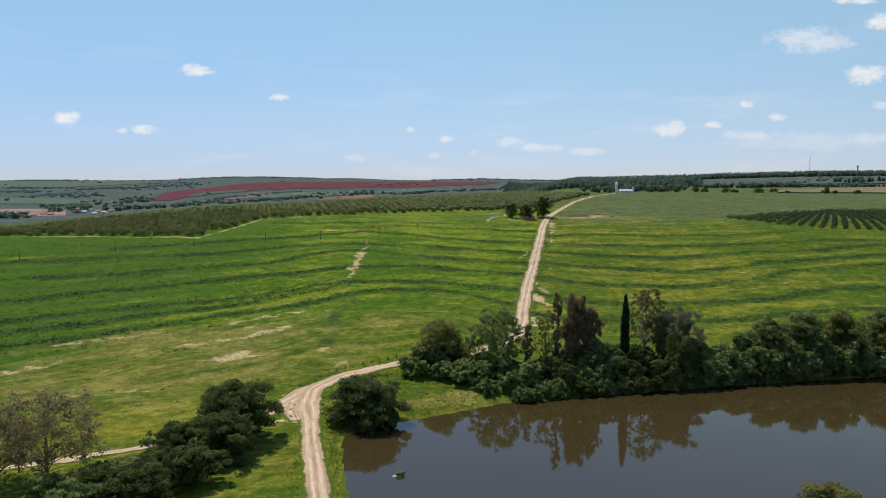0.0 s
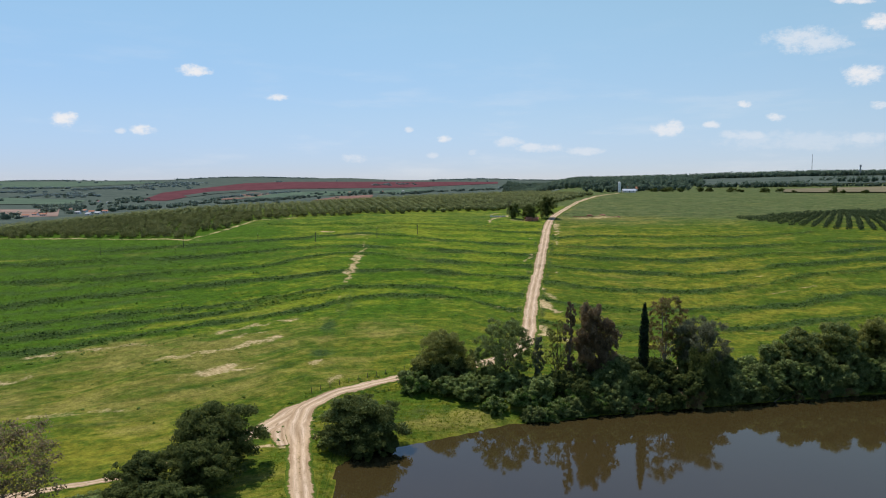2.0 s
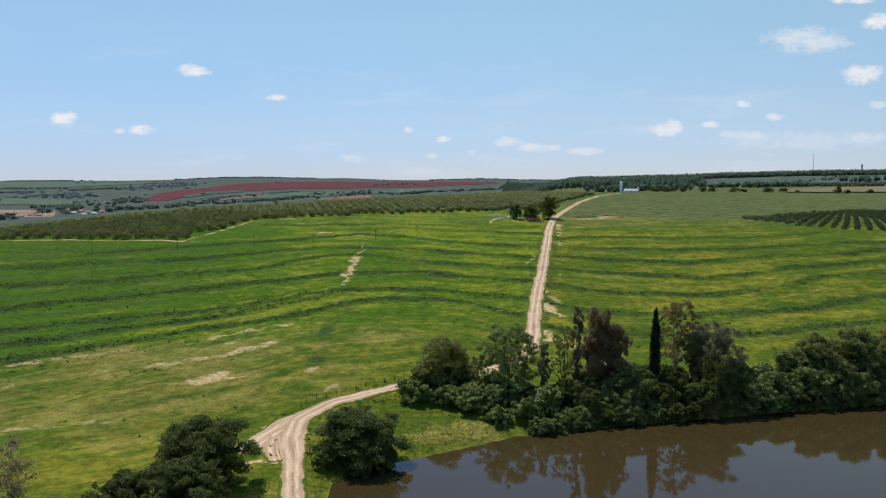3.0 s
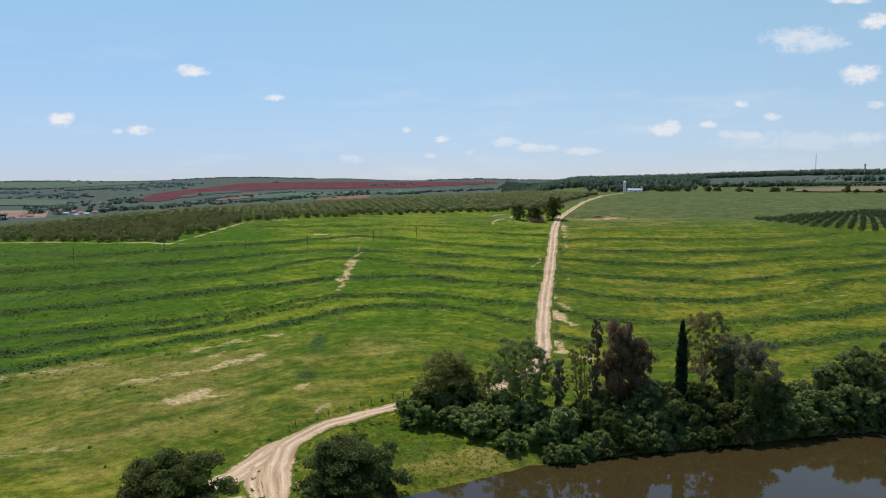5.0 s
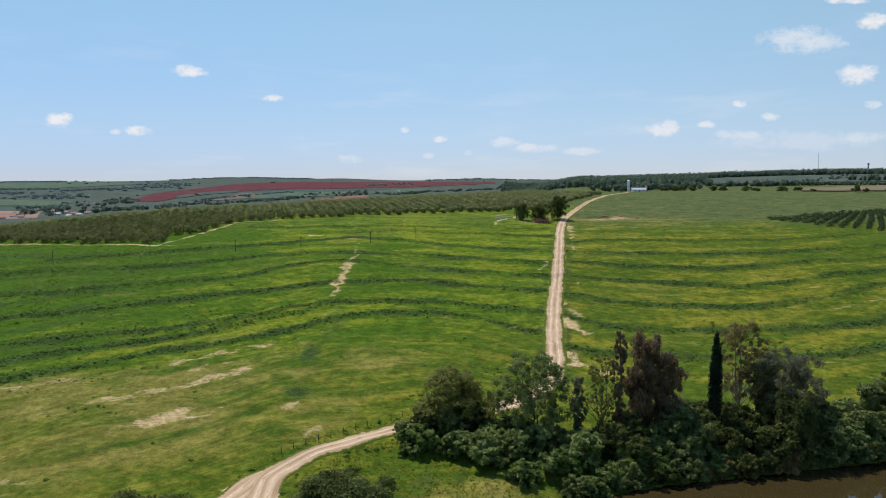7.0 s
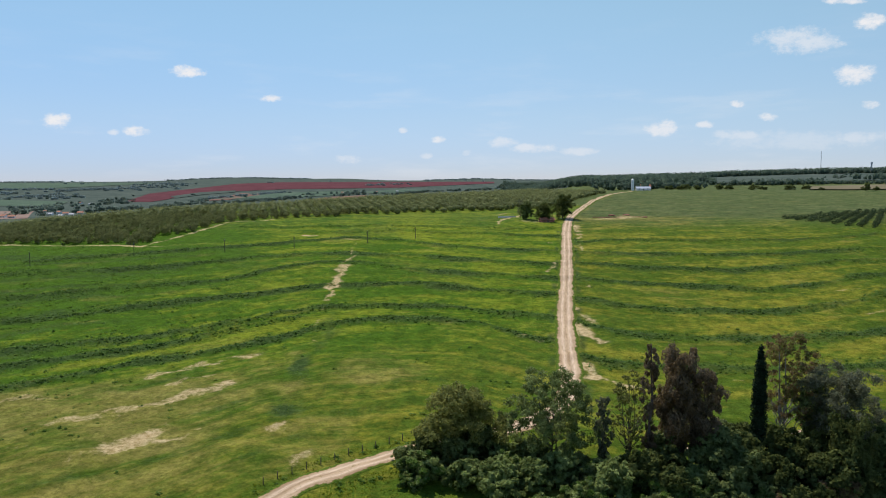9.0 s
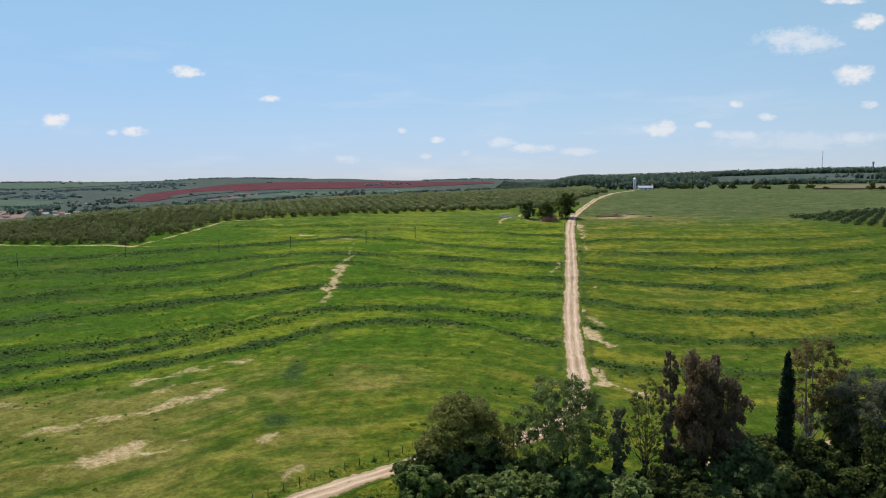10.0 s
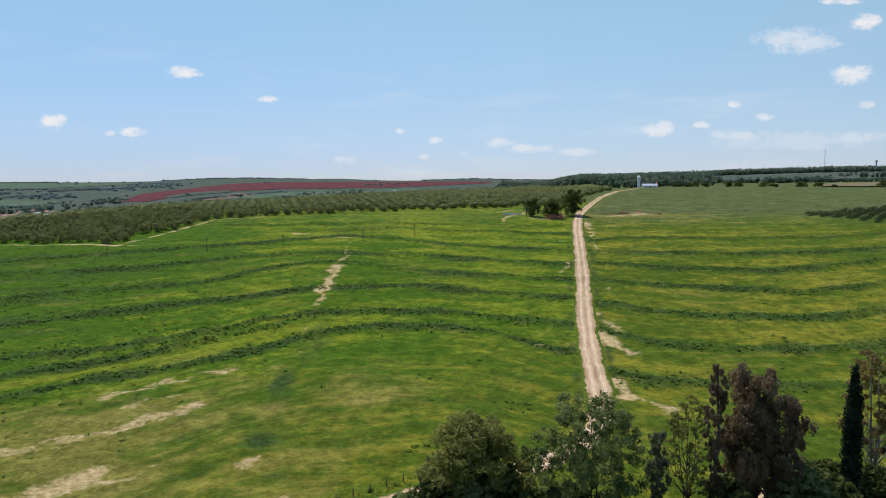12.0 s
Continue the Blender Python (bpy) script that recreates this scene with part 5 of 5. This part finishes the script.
field("cane_field", [(-224, 2124), (-188, 2164), (-151, 2209), (-112, 2257), (-57, 2229), (-4, 2200), (-49, 2140), (-92, 2087), (-134, 2035), (-178, 2079)], CANE, "pale haze-greyed cane field in the valley", 1.8)
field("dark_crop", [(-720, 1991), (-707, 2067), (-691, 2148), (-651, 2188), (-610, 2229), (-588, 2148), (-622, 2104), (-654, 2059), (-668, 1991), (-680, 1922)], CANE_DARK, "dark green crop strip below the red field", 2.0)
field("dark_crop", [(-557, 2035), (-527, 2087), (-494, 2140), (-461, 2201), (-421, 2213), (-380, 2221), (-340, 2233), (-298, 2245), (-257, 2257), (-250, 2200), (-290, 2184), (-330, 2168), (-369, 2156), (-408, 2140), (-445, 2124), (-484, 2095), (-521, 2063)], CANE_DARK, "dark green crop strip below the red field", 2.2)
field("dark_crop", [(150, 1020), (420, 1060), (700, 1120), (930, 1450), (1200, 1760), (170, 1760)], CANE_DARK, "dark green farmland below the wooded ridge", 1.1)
field("tan_field", [(388, 812), (416, 832), (444, 852), (476, 876), (509, 900), (543, 924), (575, 944), (609, 965), (440, 695), (426, 698), (414, 703), (399, 703), (385, 707), (370, 707), (356, 711), (340, 711)], STUBBLE, "tan stubble field on the plateau", 1.0)
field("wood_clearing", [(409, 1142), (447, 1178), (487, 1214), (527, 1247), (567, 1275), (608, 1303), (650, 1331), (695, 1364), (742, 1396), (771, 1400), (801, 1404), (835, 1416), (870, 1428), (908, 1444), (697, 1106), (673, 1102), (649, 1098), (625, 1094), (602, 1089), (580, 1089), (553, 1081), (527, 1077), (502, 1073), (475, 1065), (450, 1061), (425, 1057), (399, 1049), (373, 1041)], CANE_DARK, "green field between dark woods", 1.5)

VILLAGE = [(-800, 1668), (-746, 1600), (-527, 933), (-511, 921), (-497, 981), (-515, 1038), (-486, 998), (-461, 965), (-517, 893), (-559, 1086), (-458, 933), (-477, 1018), (-269, 2104), (-114, 2148), (-173, 2124)]
for k, (x, y) in enumerate(VILLAGE):
    house("village_house", x, y, 7 + (k * 5) % 5, 6, 2.8, (k * 37) % 60 - 30, (ROOF_TILE, ROOF_GREY, ROOF_TILE)[k % 3], ("small whitewashed house with orange roof", "small whitewashed house with grey roof", "small whitewashed house with orange roof")[k % 3], "village houses")


def scatter(points, count, spread, seed):
    """Random spots along a line in the plan."""
    g = np.random.default_rng(seed)
    p = np.array(points, float)
    s = np.concatenate([[0], np.cumsum(np.hypot(*np.diff(p, axis=0).T))])
    v = g.uniform(0, s[-1], count)
    return np.stack([np.interp(v, s, p[:, 0]), np.interp(v, s, p[:, 1])], 1) + g.normal(0, spread, (count, 2))


def fill(poly, count, seed):
    g = np.random.default_rng(seed)
    a = np.array(poly)
    q = g.uniform(a.min(0), a.max(0), (count * 4, 2))
    return q[inside(q[:, 0], q[:, 1], poly)][:count]


spots = [scatter([(-496, 921), (-702, 1371), (-751, 1532)], 34, 14, 51), scatter([(-530, 845), (-531, 893)], 16, 9, 52), scatter([(-714, 1532), (-718, 1668), (-813, 1874)], 30, 16, 53), scatter([(-504, 1110), (-490, 1271), (-541, 1600)], 40, 12, 54),
         scatter([(-521, 1600), (-573, 1813)], 8, 8, 55), scatter([(-477, 1531), (-448, 1737), (-388, 1869), (-349, 1966)], 60, 12, 56), scatter([(-252, 1946), (-221, 2172)], 26, 14, 57), scatter([(-134, 2035), (-37, 2124), (84, 2200), (183, 2225)], 70, 14, 58), scatter([(-362, 2035), (-136, 2079)], 30, 20, 64)]
vg = np.random.default_rng(59)
vx, vy = vg.uniform(-1150, 60, 1500), vg.uniform(880, 2050, 1500)
ok = (wave(vx, vy, 260, 58) > 0.35) & (vx / vy > -0.66) & (vx / vy < 0.08) & ~inside(vx, vy, RED_PLAN)
spots.append(np.stack([vx, vy], 1)[ok][:90])
grove("valley_trees", np.concatenate(spots), LEAF_VALLEY, "haze-paled trees round the village fields", 61, (4, 10), (8, 18), 2, 26, 1.5)
spots = [scatter([(-1111, 1922), (-1086, 2059), (-969, 1946)], 60, 30, 71), scatter([(-1148, 2229), (-1067, 2374)], 60, 14, 72), scatter([(-1018, 2294), (-974, 2636), (-1044, 2826)], 110, 45, 73), scatter([(-1347, 2152), (-1229, 2128)], 30, 20, 74),
         scatter([(-580, 1898), (-508, 2035), (-445, 2124)], 50, 10, 75), scatter([(-656, 2866), (-651, 2866)], 3, 5, 76), scatter([(-1460, 2334), (-1217, 2334)], 40, 16, 77), scatter([(-263, 2491), (-131, 2632)], 20, 40, 78)]
hxx, hyy = vg.uniform(-2400, 300, 1600), vg.uniform(2050, 4000, 1600)
ok = (wave(hxx, hyy, 420, 66) > 0.45) & (hxx / hyy > -0.66) & ~inside(hxx, hyy, RED_PLAN)
spots.append(np.stack([hxx, hyy], 1)[ok][:36])
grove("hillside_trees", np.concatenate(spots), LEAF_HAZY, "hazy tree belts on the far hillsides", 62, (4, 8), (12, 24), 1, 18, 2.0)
hx = np.random.default_rng(80).uniform(-2600, 900, 700)
hy = 4400 + np.random.default_rng(81).uniform(-250, 250, 900)
hx = hx[np.sin(hx * 0.004) + 0.6 * np.sin(hx * 0.013 + 1) > -0.2]
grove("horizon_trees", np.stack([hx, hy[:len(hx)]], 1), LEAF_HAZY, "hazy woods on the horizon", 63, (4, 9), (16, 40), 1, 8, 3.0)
# woods on the plateau's far side
wood = np.concatenate([fill([(183, 2225), (170, 816), (213, 844), (294, 872), (371, 1009), (497, 1355), (367, 1439), (255, 2709)], 1300, 91), scatter([(651, 1130), (755, 1198)], 24, 10, 97)])
belt = np.concatenate([scatter([(347, 941), (421, 973), (533, 993), (626, 993)], 150, 7, 95), scatter([(554, 1118), (659, 1231), (742, 1327)], 30, 10, 96)])
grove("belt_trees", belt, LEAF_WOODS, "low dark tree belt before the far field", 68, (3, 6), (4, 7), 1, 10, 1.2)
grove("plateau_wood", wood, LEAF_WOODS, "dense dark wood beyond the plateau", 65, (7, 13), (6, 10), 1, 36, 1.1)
ug = np.random.default_rng(92)
uu, dd = ug.uniform(0.085, 0.66, 2600), ug.uniform(1440, 1680, 2600)
ridge = np.stack([uu * dd, dd], 1)
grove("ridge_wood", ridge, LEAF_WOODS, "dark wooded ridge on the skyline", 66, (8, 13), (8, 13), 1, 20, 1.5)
edge = np.concatenate([scatter([(165, 731), (221, 788), (266, 788)], 60, 9, 93), scatter([(340, 945), (414, 940), (495, 997)], 60, 14, 94)])
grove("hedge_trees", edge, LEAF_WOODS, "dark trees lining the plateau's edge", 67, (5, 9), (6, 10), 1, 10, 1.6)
FIELD_TREES = [(221, 742, 5, 9), (236, 740, 6, 13), (248, 742, 5, 8), (266, 738, 6, 10), (277, 738, 6, 9), (293, 722, 6, 11), (303, 724, 4, 7), (327, 722, 6, 11), (341, 720, 6, 9),
               (375, 683, 9, 9), (383, 683, 5, 6), (411, 694, 4, 7), (353, 716, 3, 5), (232, 744, 5, 8)]
for x, y, h, w in FIELD_TREES:
    tree("field_tree", x, y, h, w, "low", LEAF_SHADE, "dark round tree standing at the field's edge", 500, 0.8, category="tree", group="field edge trees")

# silo, barn, masts
silo = thing("silo", 181, 724, height(181, 724) - 0.3, "tall white cylindrical silo beside a barn", "silo")
bm = bmesh.new()
bmesh.ops.create_cone(bm, cap_ends=True, segments=24, radius1=1.35, radius2=1.35, depth=10.2, matrix=pose(0, 0, 5.1))
part("drum", bm, WHITEWASH, silo)
bm = bmesh.new()
bmesh.ops.create_cone(bm, cap_ends=True, segments=24, radius1=1.45, radius2=0.3, depth=0.9, matrix=pose(0, 0, 10.66))
part("cap", bm, PALE_METAL, silo)
for zz in (2.5, 5, 7.5):
    bm = bmesh.new()
    bmesh.ops.create_cone(bm, cap_ends=True, segments=24, radius1=1.4, radius2=1.4, depth=0.15, matrix=pose(0, 0, zz))
    part("hoop", bm, STEEL, silo)
house("barn", 191, 726, 13, 6, 2.0, 3, PALE_METAL, "long low pale barn beside the silo")
house("barn", 203, 760, 10, 7, 3.0, 10, ROOF_TILE, "low barn with orange roof among trees")


def mast(x, y, tall):
    ob = thing("radio_mast", x, y, height(x, y) - 0.3, "thin steel lattice radio mast on the ridge", "mast", "radio masts")
    for k in range(3):
        a = k * 2.094
        bm = bmesh.new()
        limb(bm, (math.cos(a) * 1.1, math.sin(a) * 1.1, 0), (math.cos(a) * 0.3, math.sin(a) * 0.3, tall), 0.14, 0.1, 6, 0, k)
        part("leg", bm, STEEL, ob)
    for k in range(int(tall / 4)):
        z0, f0 = 4.0 * k, 1.1 - 0.8 * (4.0 * k) / tall
        a = k * 2.094
        bm = bmesh.new()
        limb(bm, (math.cos(a) * f0, math.sin(a) * f0, z0), (math.cos(a + 2.094) * f0, math.sin(a + 2.094) * f0, z0 + 4), 0.08, 0.08, 5, 0, k)
        part("brace", bm, STEEL, ob)


mast(0.52 * 1500, 1500, 46)
tower = thing("water_tower", 0.588 * 1450, 1450, height(0.588 * 1450, 1450) - 0.3, "grey concrete water tower on the ridge", "tower")
bm = bmesh.new()
bmesh.ops.create_cone(bm, cap_ends=True, segments=16, radius1=1.4, radius2=1.3, depth=19, matrix=pose(0, 0, 9.5))
part("shaft", bm, ROOF_GREY, tower)
bm = bmesh.new()
bmesh.ops.create_cone(bm, cap_ends=True, segments=16, radius1=2.0, radius2=1.9, depth=4, matrix=pose(0, 0, 21))
part("tank", bm, ROOF_GREY, tower)
